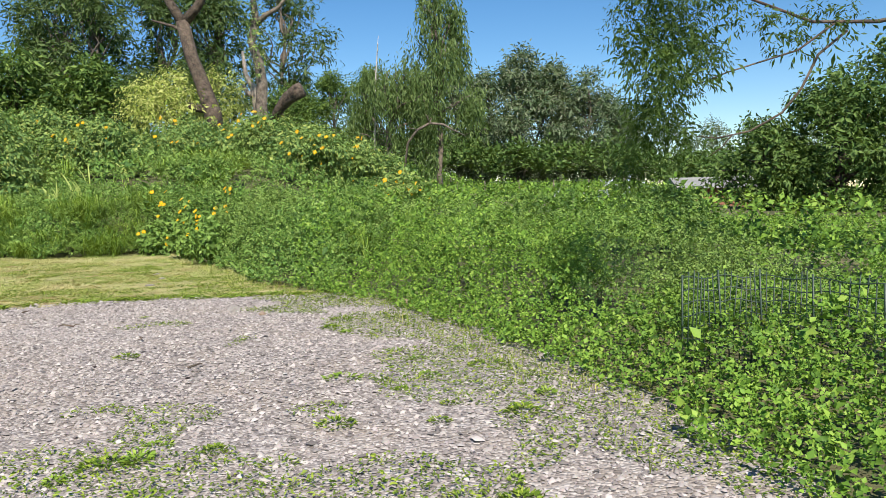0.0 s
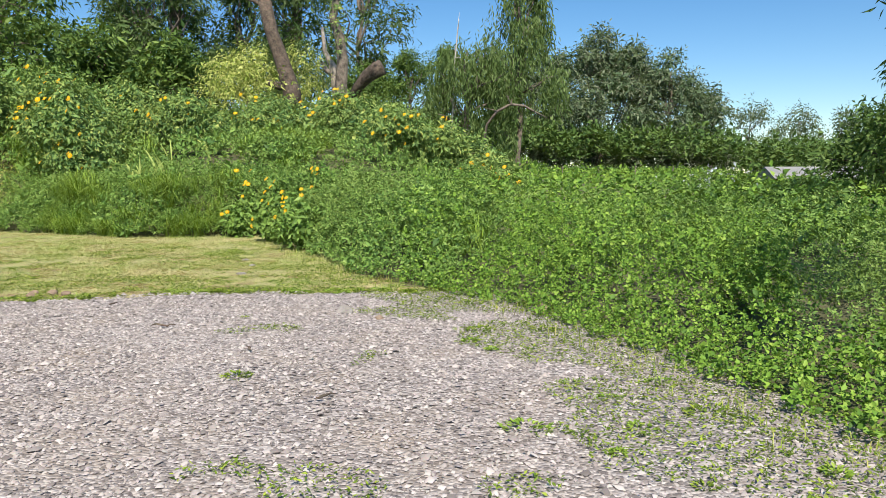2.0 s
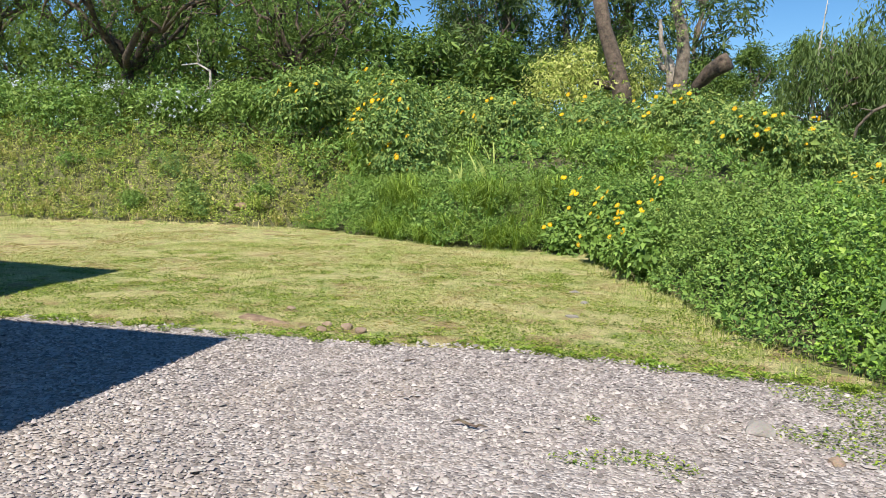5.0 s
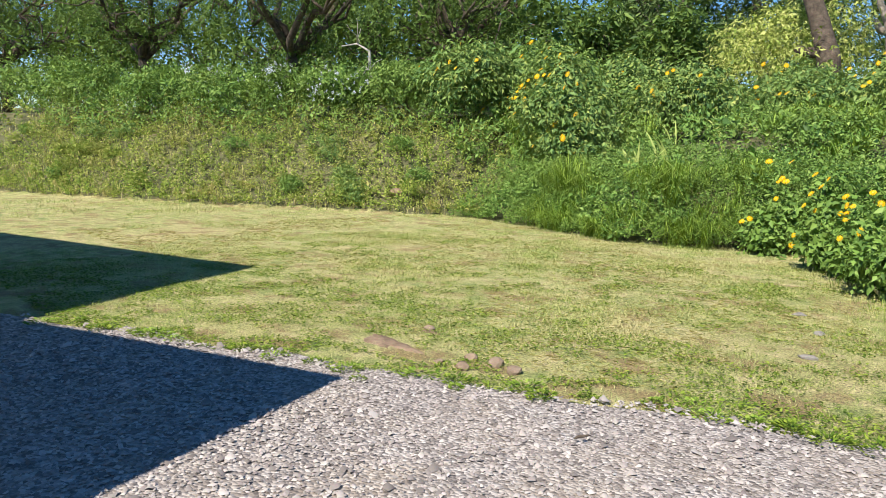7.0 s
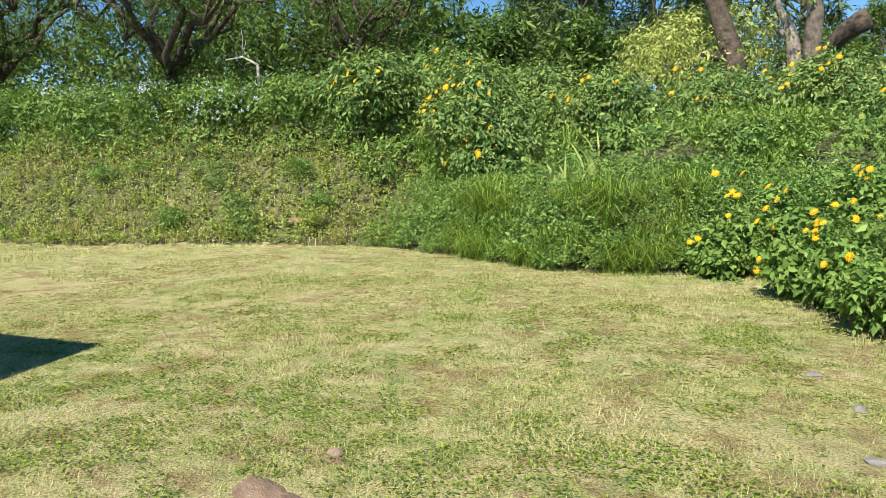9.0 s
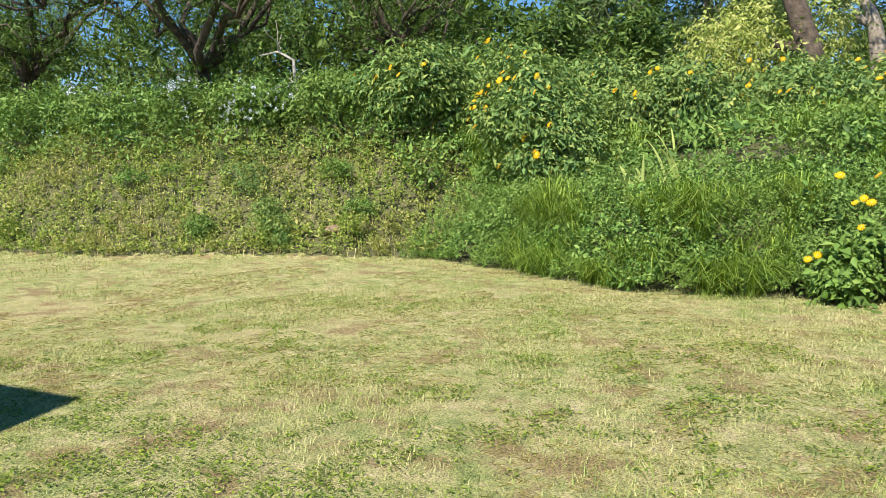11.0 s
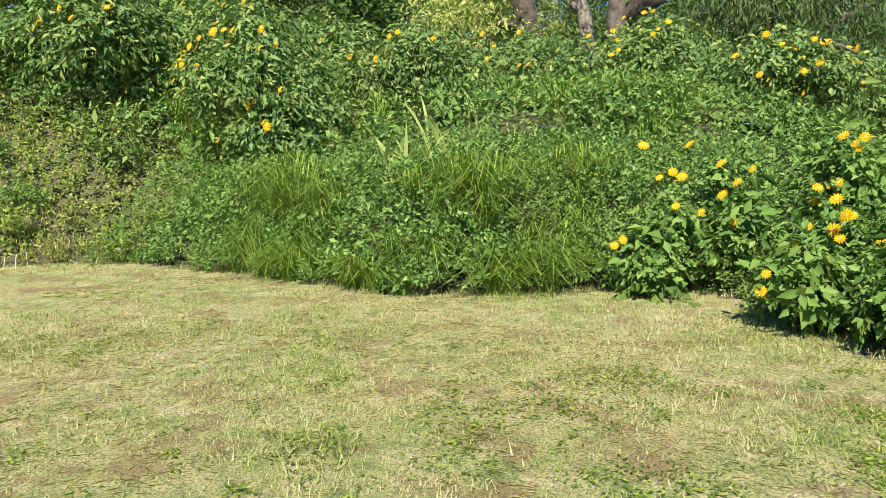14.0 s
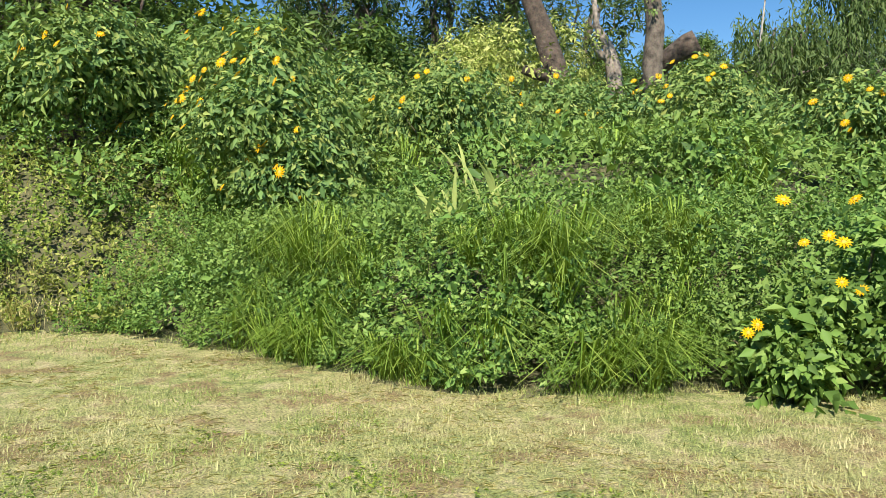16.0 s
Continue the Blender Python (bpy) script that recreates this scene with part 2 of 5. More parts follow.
# ---------------------------------------------------------------- mesh helpers
def mesh_from(name, verts, tris, mats):
    me = bpy.data.meshes.new(name)
    verts = np.asarray(verts, dtype=np.float32).reshape(-1, 3)
    tris = np.asarray(tris, dtype=np.int32).reshape(-1, 3)
    me.vertices.add(len(verts))
    me.vertices.foreach_set("co", verts.ravel())
    me.loops.add(tris.size)
    me.loops.foreach_set("vertex_index", tris.ravel())
    me.polygons.add(len(tris))
    me.polygons.foreach_set("loop_start", np.arange(0, tris.size, 3, dtype=np.int32))
    me.update(calc_edges=True)
    for m in mats if isinstance(mats, (list, tuple)) else [mats]:
        me.materials.append(m)
    return me


def child(name, mesh, parent, label=""):
    ob = new(name, mesh)
    ob.parent = parent
    return tagged(ob, label=label)


def unit(v):
    return v / np.maximum(np.linalg.norm(v, axis=-1, keepdims=True), 1e-9)


def leaves(rng, p, axis, normal, length, width, fold=0.18):
    """Folded four-cornered leaves: from p along axis, facing normal."""
    n = len(p)
    axis = unit(axis)
    side = unit(np.cross(axis, normal))
    up = np.cross(side, axis)
    l, w = np.reshape(length, (-1, 1)) * np.ones((n, 1)), np.reshape(width, (-1, 1)) * np.ones((n, 1))
    mid = p + axis * l * 0.42
    lift = up * w * fold
    v = np.stack([p, mid + side * w * 0.5 + lift, p + axis * l - up * l * 0.12, mid - side * w * 0.5 + lift], axis=1)
    base = np.arange(n, dtype=np.int32)[:, None] * 4
    t = np.concatenate([base + [0, 1, 2], base + [0, 2, 3]], axis=1)
    return v.reshape(-1, 3), t.reshape(-1, 3)


def blades(rng, p, height, width, lean, bend=True):
    """Grass blades standing at p: one triangle, or three where they bend over."""
    n = len(p)
    a = rng.uniform(0, 2 * np.pi, n)
    d = np.stack([np.cos(a), np.sin(a), np.zeros(n)], 1)
    s = np.stack([-np.sin(a), np.cos(a), np.zeros(n)], 1)
    h, w = np.reshape(height, (-1, 1)) * np.ones((n, 1)), np.reshape(width, (-1, 1)) * np.ones((n, 1))
    lean = np.reshape(lean, (-1, 1)) * np.ones((n, 1))
    up = np.array([[0, 0, 1.0]])
    if not bend:
        v = np.stack([p - s * w * 0.5, p + s * w * 0.5, p + up * h * np.sqrt(np.maximum(0, 1 - lean ** 2)) + d * h * lean], 1)
        base = np.arange(n, dtype=np.int32)[:, None] * 3
        return v.reshape(-1, 3), (base + [0, 1, 2]).reshape(-1, 3)
    m = p + up * h * 0.62 + d * h * lean * 0.3
    tip = p + up * h * (1 - 0.5 * lean) + d * h * lean
    v = np.stack([p - s * w * 0.35, p + s * w * 0.35, m - s * w * 0.5, m + s * w * 0.5, tip], 1)
    base = np.arange(n, dtype=np.int32)[:, None] * 5
    return v.reshape(-1, 3), np.concatenate([base + [0, 1, 3], base + [0, 3, 2], base + [2, 3, 4]], 1).reshape(-1, 3)


def sprigs(rng, p, axis, size, ratio, k=6, droop=0.2, spread=0.5):
    """Leafy shoots: k leaves set round a short stem that grows from p along axis."""
    n = len(p)
    axis = unit(axis)
    ref = unit(np.cross(axis, rng.normal(0, 1, (n, 3))))
    ref2 = np.cross(axis, ref)
    s = np.reshape(size, (-1, 1)) * np.ones((n, 1))
    P, A, N, L = [], [], [], []
    for i in range(k):
        a = 2.4 * i + rng.uniform(0, 0.6, (n, 1))
        rad = np.cos(a) * ref + np.sin(a) * ref2
        f = i / (k - 1)
        P.append(p + axis * s * (1.7 * f) + rad * s * 0.08)
        A.append(rad * (1 - 0.45 * f) + axis * (spread + 0.4 * f) + np.array([[0, 0, -droop]]) + rng.normal(0, 0.26, (n, 3)))
        N.append(axis * 0.9 - rad * 0.5 + np.array([[0, 0, 0.2]]) + rng.normal(0, 0.5, (n, 3)))
        L.append(s * (1.0 - 0.3 * f) * rng.lognormal(0, 0.16, (n, 1)))
    P, A, N, L = map(np.concatenate, (P, A, N, L))
    return leaves(rng, P, A, N, L, L * ratio)


def joined(parts):
    vs, ts, off = [], [], 0
    for v, t in parts:
        vs.append(v)
        ts.append(np.asarray(t) + off)
        off += len(v)
    return np.concatenate(vs), np.concatenate(ts)


def tube(points, radii, sides=8, rng=None, rough=0.0):
    """A tapered round limb along points."""
    pts = np.asarray(points, float)
    k = len(pts)
    tang = unit(np.gradient(pts, axis=0))
    ref = np.array([0.3, 0.9, 0.1])
    u = unit(np.cross(tang, ref))
    w = np.cross(tang, u)
    ang = np.arange(sides) * 2 * np.pi / sides
    rr = np.asarray(radii, float)[:, None, None] * np.ones((k, sides, 1))
    if rng is not None and rough:
        rr = rr * (1 + rng.uniform(-rough, rough, (k, sides, 1)))
    ring = pts[:, None] + rr * (np.cos(ang)[None, :, None] * u[:, None] + np.sin(ang)[None, :, None] * w[:, None])
    v = ring.reshape(-1, 3)
    t = []
    for i in range(k - 1):
        for j in range(sides):
            a, b = i * sides + j, i * sides + (j + 1) % sides
            t += [(a, b, b + sides), (a, b + sides, a + sides)]
    top = len(v)
    v = np.concatenate([v, pts[-1:], pts[:1]])
    for j in range(sides):
        t.append(((k - 1) * sides + j, (k - 1) * sides + (j + 1) % sides, top))
        t.append((j, top + 1, (j + 1) % sides))
    return v, np.array(t, dtype=np.int32)


def limb_path(rng, a, b, k=6, sag=0.0, wobble=0.05):
    a, b = np.asarray(a, float), np.asarray(b, float)
    s = np.linspace(0, 1, k)[:, None]
    p = a + (b - a) * s
    d = np.linalg.norm(b - a)
    off = rng.normal(0, wobble * d, (k, 3))
    off[0] = off[-1] = 0
    p = p + off
    p[:, 2] += sag * d * 4 * (s * (1 - s))[:, 0]
    return p


def lattice(x, y, seed):
    """Smooth value noise of the plane, 0 to 1, one cell a unit."""
    def h(i, j):
        v = np.sin(i * 127.1 + j * 311.7 + seed * 74.7) * 43758.5453
        return v - np.floor(v)
    i, j = np.floor(x), np.floor(y)
    u, v = x - i, y - j
    u, v = u * u * (3 - 2 * u), v * v * (3 - 2 * v)
    return (h(i, j) * (1 - u) + h(i + 1, j) * u) * (1 - v) + (h(i, j + 1) * (1 - u) + h(i + 1, j + 1) * u) * v


def bumps(x, y, size, seed, octaves=3):
    total, amp, norm = 0.0, 1.0, 0.0
    for o in range(octaves):
        total = total + amp * lattice(x / size, y / size, seed + o * 13)
        norm += amp
        amp, size = amp * 0.5, size * 0.47
    return total / norm


def domes(x, y, size, seed):
    """Rounded hummocks of about that size, 0 in the creases and 1 on top."""
    x, y = np.asarray(x, float) / size, np.asarray(y, float) / size
    i0, j0 = np.floor(x), np.floor(y)
    best = np.full(x.shape, 9.0)
    for di in (-1, 0, 1):
        for dj in (-1, 0, 1):
            i, j = i0 + di, j0 + dj
            h = np.sin(i * 127.1 + j * 311.7 + seed * 31.3) * 43758.5453
            g = np.sin(i * 269.5 + j * 183.3 + seed * 17.9) * 28001.8384
            px, py = i + 0.15 + 0.7 * (h - np.floor(h)), j + 0.15 + 0.7 * (g - np.floor(g))
            best = np.minimum(best, (x - px) ** 2 + (y - py) ** 2)
    return np.sqrt(np.clip(1 - best / 0.75, 0, 1))


def ss(a, b, v):
    t = np.clip((v - a) / (b - a), 0, 1)
    return t * t * (3 - 2 * t)


# ---------------------------------------------------------------- plan
EAST = [(4.6, -30), (3.8, -6), (3.2, 0), (2.9, 2.8), (2.72, 3.9), (2.4, 4.9), (1.97, 5.85), (1.36, 7.2), (0.62, 8.45), (0.1, 9.15), (-0.5, 9.95), (-1.2, 10.5), (-2.5, 11.6), (-3.35, 12.9), (-4.5, 14.7), (-5.3, 15.5), (-5.95, 16.5), (-6.4, 17.3), (-6.75, 18.2)]
NORTH = [(-7.2, 18.5), (-7.7, 18.45), (-8.3, 18.25), (-9.2, 17.8), (-10.0, 17.5), (-10.7, 17.55), (-11.9, 17.9), (-13.3, 18.35), (-14.5, 18.6), (-15.4, 18.8), (-17.0, 17.8), (-19.6, 16.25), (-22.0, 14.8), (-25.1, 13.1), (-32, 9.8), (-60, -3), (-60, -30)]
CLEAR = np.array(EAST + NORTH)
GRAVEL_X = [-60, -20, -8.95, -8.31, -7.4, -7.0, -6.4, -6.0, -5.45, -5.0, -4.43, -3.35, -2.5, -1.7, -1.2, 4]
GRAVEL_Y = [-14, 2.6, 7.28, 7.76, 8.0, 8.36, 8.42, 8.72, 8.9, 9.25, 9.52, 9.9, 10.02, 10.2, 10.45, 11.5]


def outside(x, y):
    """Metres beyond the edge of the mown and gravelled clearing; negative within it."""
    x, y = np.asarray(x, float), np.asarray(y, float)
    best = np.full(x.shape, 1e9)
    inside = np.zeros(x.shape, bool)
    for (x0, y0), (x1, y1) in zip(CLEAR, np.roll(CLEAR, -1, 0)):
        dx, dy = x1 - x0, y1 - y0
        t = np.clip(((x - x0) * dx + (y - y0) * dy) / (dx * dx + dy * dy), 0, 1)
        best = np.minimum(best, np.hypot(x - x0 - t * dx, y - y0 - t * dy))
        cross = ((y0 > y) != (y1 > y)) & (x < (x1 - x0) * (y - y0) / (y1 - y0 + 1e-12) + x0)
        inside ^= cross
    return np.where(inside, -best, best)


def gravel_edge(x):
    return np.interp(x, GRAVEL_X, GRAVEL_Y)


def ground_z(x, y):
    x, y = np.asarray(x, float), np.asarray(y, float)
    d = outside(x, y)
    west = ss(-1.5, -8.5, x)
    steep = ss(-14.5, -18.5, x)
    bank = (1 - steep) * (1.9 * ss(0.3, 6.0, d) + 1.7 * ss(4.0, 18.0, d)) + steep * (2.9 * ss(-0.3, 4.6, d) + 1.2 * ss(5, 18, d))
    field = np.clip(0.03 * (y - 18.0), 0, 2.2) * (1 - west) * (0.25 + 0.75 * ss(13.0, 5.0, x - 0.08 * y))
    rough = 0.10 * (bumps(x, y, 2.5, 5) - 0.5) * ss(0, 2, d) + 0.03 * (bumps(x, y, 3.0, 9) - 0.5) * ss(0.0, 0.6, y - gravel_edge(x))
    return west * bank * (y > 0) + field + rough


def on_ground(x, y, lift=0.0):
    return np.stack([x, y, ground_z(x, y) + lift], -1)


def area(rng, n, x0, x1, y0, y1):
    return rng.uniform(x0, x1, n), rng.uniform(y0, y1, n)


# ---------------------------------------------------------------- ground
def build_ground():
    def axis(lo, hi, far):
        near = np.arange(lo, hi + 0.01, 0.35)
        out = np.array([0.6, 1.5, 3, 6, 12, 25, 50, 100, 200, far])
        return np.concatenate([lo - out[::-1], near, hi + out])
    gx, gy = axis(-36, 12, 400), axis(-6, 44, 400)
    X, Y = np.meshgrid(gx, gy)
    v = on_ground(X.ravel(), Y.ravel())
    nx = len(gx)
    i = (np.arange(len(gy) - 1)[:, None] * nx + np.arange(nx - 1)[None, :]).ravel()
    t = np.concatenate([np.stack([i, i + 1, i + 1 + nx], 1), np.stack([i, i + 1 + nx, i + nx], 1)])
    ob = new("ground", mesh_from("ground", v, t, G["ground"]))
    ob.data.polygons.foreach_set("use_smooth", np.ones(len(t), bool))
    mid = v[t].mean(1)
    ob.data.materials.append(G["earth"])
    ob.data.polygons.foreach_set("material_index", ((outside(mid[:, 0], mid[:, 1]) > np.where(mid[:, 0] < -15.0, 0.15, 0.02)) | (mid[:, 1] < gravel_edge(mid[:, 0]) - 0.5)).astype(np.int32))
    tagged(ob, "mown lawn, earth bank and rough meadow, one sheet of grassy soil", "ground", kind="structure")
    # gravel sheet, with a ragged edge against the lawn
    xs = np.arange(-40, 4.6, 0.14)
    edge = gravel_edge(xs) + 0.30 * (bumps(xs, xs * 0 + 3, 0.7, 31) - 0.5)
    rows = np.concatenate([np.linspace(0, 1, 5), np.arange(1.4, 16, 0.4), np.array([20, 40])])
    vs = []
    for r in rows:
        y = edge - r * 0.8
        vs.append(np.stack([xs, y, np.where(outside(xs, y) > 0.3, -0.08, np.where(r == 0, -0.004, 0.016)) + 0.012 * (bumps(xs, y, 1.2, 8) - 0.5)], 1))
    v = np.concatenate(vs)
    k = len(xs)
    i = (np.arange(len(rows) - 1)[:, None] * k + np.arange(k - 1)[None, :]).ravel()
    t = np.concatenate([np.stack([i, i + k + 1, i + 1], 1), np.stack([i, i + k, i + k + 1], 1)])
    g = new("gravel_drive", mesh_from("gravel_drive", v, t, G["gravelbed"]))
    tagged(g, "pinkish-grey crushed stone drive with a ragged grassy edge", "gravel", kind="structure")


build_ground()


def soil_patch(x, y, rx, ry, seed):
    """A low scab of bare earth where the turf has worn away."""
    rng = np.random.default_rng(seed)
    k = 28
    a = np.arange(k) * 2 * np.pi / k
    w = 1 + 0.22 * np.sin(3 * a + seed) + 0.12 * rng.normal(0, 1, k)
    v = [(0, 0, 0.012)]
    for s, z in ((0.45, 0.011), (0.8, 0.007), (1.0, -0.01)):
        v += [(rx * s * w[i] * math.cos(a[i]), ry * s * w[i] * math.sin(a[i]), z + rng.normal(0, 0.003)) for i in range(k)]
    t = [(0, 1 + i, 1 + (i + 1) % k) for i in range(k)]
    for r in range(2):
        o, p = 1 + r * k, 1 + (r + 1) * k
        for i in range(k):
            j = (i + 1) % k
            t += [(o + i, p + i, p + j), (o + i, p + j, o + j)]
    ob = new("soil_patch", mesh_from("soil_patch", v, t, G["soil"]))
    ob.location = (x, y, float(ground_z(x, y)))
    tagged(ob, "bare reddish earth worn through the turf", "soil", kind="structure")


for patch in ((-6.78, 9.12, 0.36, 0.13, 1), (-6.86, 9.66, 0.13, 0.06, 2)):
    soil_patch(*patch)


def build_gravel():
    rng = np.random.default_rng(11)
    parts = []
    shape = np.array([(1, 0, 0), (0, 1, 0), (-1, 0, 0), (0, -1, 0), (0, 0, 1), (0, 0, -1)], float)
    face = np.array([(0, 1, 4), (1, 2, 4), (2, 3, 4), (3, 0, 4), (1, 0, 5), (2, 1, 5), (3, 2, 5), (0, 3, 5)])[:4]
    for n, x0, x1, y0, y1, size in ((98000, -8.5, 3.2, 1.2, 10.8, 0.0138), (9000, -14, -7.0, 0.0, 8.6, 0.02)):
        x, y = area(rng, n, x0, x1, y0, y1)
        d = outside(x, y)
        weedy = bumps(x, y, 1.1, 77)
        keep = (y < gravel_edge(x) + 0.35 * (bumps(x, y, 0.5, 31) - 0.62)) & (d < 0.05 - 0.35 * rng.random(n)) & ((weedy < 0.62) | (x < -1.5) | (rng.random(n) < 0.35))
        x, y = x[keep], y[keep]
        n = len(x)
        s = size * rng.lognormal(0, 0.32, n)
        v = shape[None] * rng.uniform(0.55, 1.25, (n, 6, 1)) + rng.normal(0, 0.16, (n, 6, 3))
        v[:, :, 2] *= 0.62
        a = rng.uniform(0, 2 * np.pi, n)
        c, sn = np.cos(a)[:, None], np.sin(a)[:, None]
        tilt = rng.normal(0, 0.2, (n, 1))
        vx, vy, vz = v[:, :, 0] * c - v[:, :, 1] * sn, v[:, :, 0] * sn + v[:, :, 1] * c, v[:, :, 2] + tilt * v[:, :, 0]
        p = np.stack([vx, vy, vz], -1) * s[:, None, None]
        p += np.stack([x, y, 0.016 + s * 0.25], -1)[:, None]
        parts.append((p.reshape(-1, 3), (np.arange(n)[:, None, None] * 6 + face[None]).reshape(-1, 3)))
    v, t = joined(parts)
    tagged(new("gravel", mesh_from("gravel", v, t, G["gravelstone"])), "loose pinkish-grey crushed stone lying on the drive", "gravel", kind="stuff")


build_gravel()


# ---------------------------------------------------------------- low cover
def lawn():
    rng = np.random.default_rng(21)
    parts = []
    for n, x0, x1, y0, y1, h, w in ((400000, -14, -2.2, 7.6, 18.8, 0.030, 0.0052), (90000, -24, -5.5, 10.5, 20.5, 0.042, 0.010), (30000, -40, -20, 3, 18, 0.06, 0.02)):
        x, y = area(rng, n, x0, x1, y0, y1)
        d = outside(x, y)
        cover = bumps(x, y, 0.9, 41)
        bare = ((x + 6.78) / 0.40) ** 2 + ((y - 9.12) / 0.15) ** 2 < rng.uniform(0.3, 1.2, n)
        keep = ~bare & (d < 0.15) & (y > gravel_edge(x) - 0.05) & (rng.random(n) < 0.26 + 0.9 * ss(0.38, 0.6, cover) - 0.6 * ss(0.60, 0.70, bumps(x, y, 0.5, 43)))
        x, y, d, cover = x[keep], y[keep], d[keep], cover[keep]
        hh = h * rng.lognormal(0, 0.35, len(x)) * (0.7 + 0.7 * cover) * (1 + 1.2 * ss(-0.4, 0.1, d))
        parts.append(blades(rng, on_ground(x, y, -0.004), hh, w * rng.uniform(0.6, 1.3, len(x)), rng.uniform(0.45, 0.99, len(x)), bend=False))
    x, y = area(rng, 13000, -14, -2.2, 8, 19)
    keep = (outside(x, y) < 0.1) & (y > gravel_edge(x) + 0.1) & (bumps(x, y, 0.7, 47) > 0.42)
    x, y = x[keep], y[keep]
    parts.append(blades(rng, on_ground(x, y, -0.004), 0.055 * rng.lognormal(0, 0.3, len(x)), 0.0034, rng.uniform(0.6, 0.98, len(x)), bend=False))
    v, t = joined(parts)
    tagged(new("lawn_grass", mesh_from("lawn_grass", v, t, G["lawn"])), "short mown grass, yellow-green with straw-dry patches", "grass", kind="stuff")
    # straw lying about after mowing
    n = 42000
    x, y = area(rng, n, -17, -3, 9.5, 19.5)
    keep = (outside(x, y) < -0.1) & (y > gravel_edge(x) + 0.4) & (bumps(x, y, 1.3, 55) > 0.46)
    x, y = x[keep], y[keep]
    n = len(x)
    a = rng.uniform(0, 2 * np.pi, n)
    ax = np.stack([np.cos(a), np.sin(a), rng.uniform(0.0, 0.05, n)], 1)
    v, t = leaves(rng, on_ground(x, y, 0.006), ax, np.array([[0, 0, 1.0]]) + 0 * ax, rng.uniform(0.04, 0.14, n), 0.0045, 0.05)
    tagged(new("cut_straw", mesh_from("cut_straw", v, t, G["drygrass"])), "dry straw clippings scattered over the lawn", "straw", kind="stuff")
    # clover and broad-leaved weeds along the gravel edge and over the near lawn
    n = 230000
    x, y = area(rng, n, -13, -1, 7.2, 16)
    e = y - gravel_edge(x)
    c = 0.5 * bumps(x, y, 0.6, 61) + 0.5 * bumps(x, y, 0.22, 62)
    keep = (((x + 6.78) / 0.40) ** 2 + ((y - 9.12) / 0.15) ** 2 > 0.7) & (outside(x, y) < 0.1) & (e > -0.12) & ((rng.random(n) < 0.8 * ss(0.40, 0.62, c - 0.12 * bumps(x, y, 2.4, 63) + 0.06 - 0.018 * np.maximum(0, y - gravel_edge(x) - 1.5))) | (np.abs(e - 0.15) < 0.28) & (c > 0.40))
    x, y = x[keep], y[keep]
    n = len(x)
    a = rng.uniform(0, 2 * np.pi, n)
    ax = np.stack([np.cos(a), np.sin(a), rng.uniform(0.0, 0.7, n)], 1)
    v, t = leaves(rng, on_ground(x, y, 0.012), ax, np.array([[0, 0, 1.0]]) + rng.normal(0, 0.3, (n, 3)), rng.uniform(0.015, 0.042, n), rng.uniform(0.008, 0.02, n))
    tagged(new("lawn_weeds", mesh_from("lawn_weeds", v, t, G["clover"])), "low broad-leaved weeds creeping in the lawn and at the gravel edge", "weeds", kind="stuff")


lawn()


def mat_cover(name, rng, n, box, height, leaf, mat, label, category="undergrowth", keep=None, blade=None, depth=0.6):
    """A rolling mass of leaves over the ground: height(x, y, d) is its top above the soil."""
    x, y = area(rng, n, *box)
    d = outside(x, y)
    ok = d > 0.45 * (bumps(x, y, 0.8, 90) - 0.62)
    if keep is not None:
        ok &= keep(x, y, d)
    x, y, d = x[ok], y[ok], d[ok]
    e = 0.12
    top = lambda a, b: ground_z(a, b) + height(a, b, outside(a, b))
    z = top(x, y)
    gx, gy = (top(x + e, y) - z) / e, (top(x, y + e) - z) / e
    steep = np.sqrt(1 + gx * gx + gy * gy)
    ok = rng.random(len(x)) < np.clip(steep / 2.2, 0.4, 1.0)
    x, y, z, gx, gy, d = x[ok], y[ok], z[ok], gx[ok], gy[ok], d[ok]
    n = len(x)
    h = height(x, y, d)
    u = rng.random(n) ** 1.3
    p = np.stack([x, y, z - depth * u * h + rng.normal(0, 0.02, n)], 1)
    g = np.clip(np.stack([gx, gy], 1), -2.5, 2.5)
    ax = unit(np.stack([-g[:, 0], -g[:, 1], np.ones(n)], 1)) + np.array([[-0.05, -0.2, 0.35]]) + rng.normal(0, 0.42, (n, 3))
    v, t = sprigs(rng, p, ax, leaf[0] * rng.lognormal(0, 0.28, n), leaf[1], k=6)
    return tagged(new(name, mesh_from(name, v, t, mat)), label, category, kind="stuff")


def grass_cover(name, rng, n, box, tall, width, mat, label, keep, base=0.0, category="tall grass"):
    x, y = area(rng, n, *box)
    d = outside(x, y)
    ok = keep(x, y, d)
    x, y, d = x[ok], y[ok], d[ok]
    n = len(x)
    b = base(x, y, d) if callable(base) else base
    hh = tall * rng.lognormal(0, 0.3, n)
    v, t = blades(rng, on_ground(x, y, b), hh, width * rng.uniform(0.6, 1.3, n), rng.uniform(0.15, 0.9, n))
    return tagged(new(name, mesh_from(name, v, t, mat)), label, category, kind="stuff")


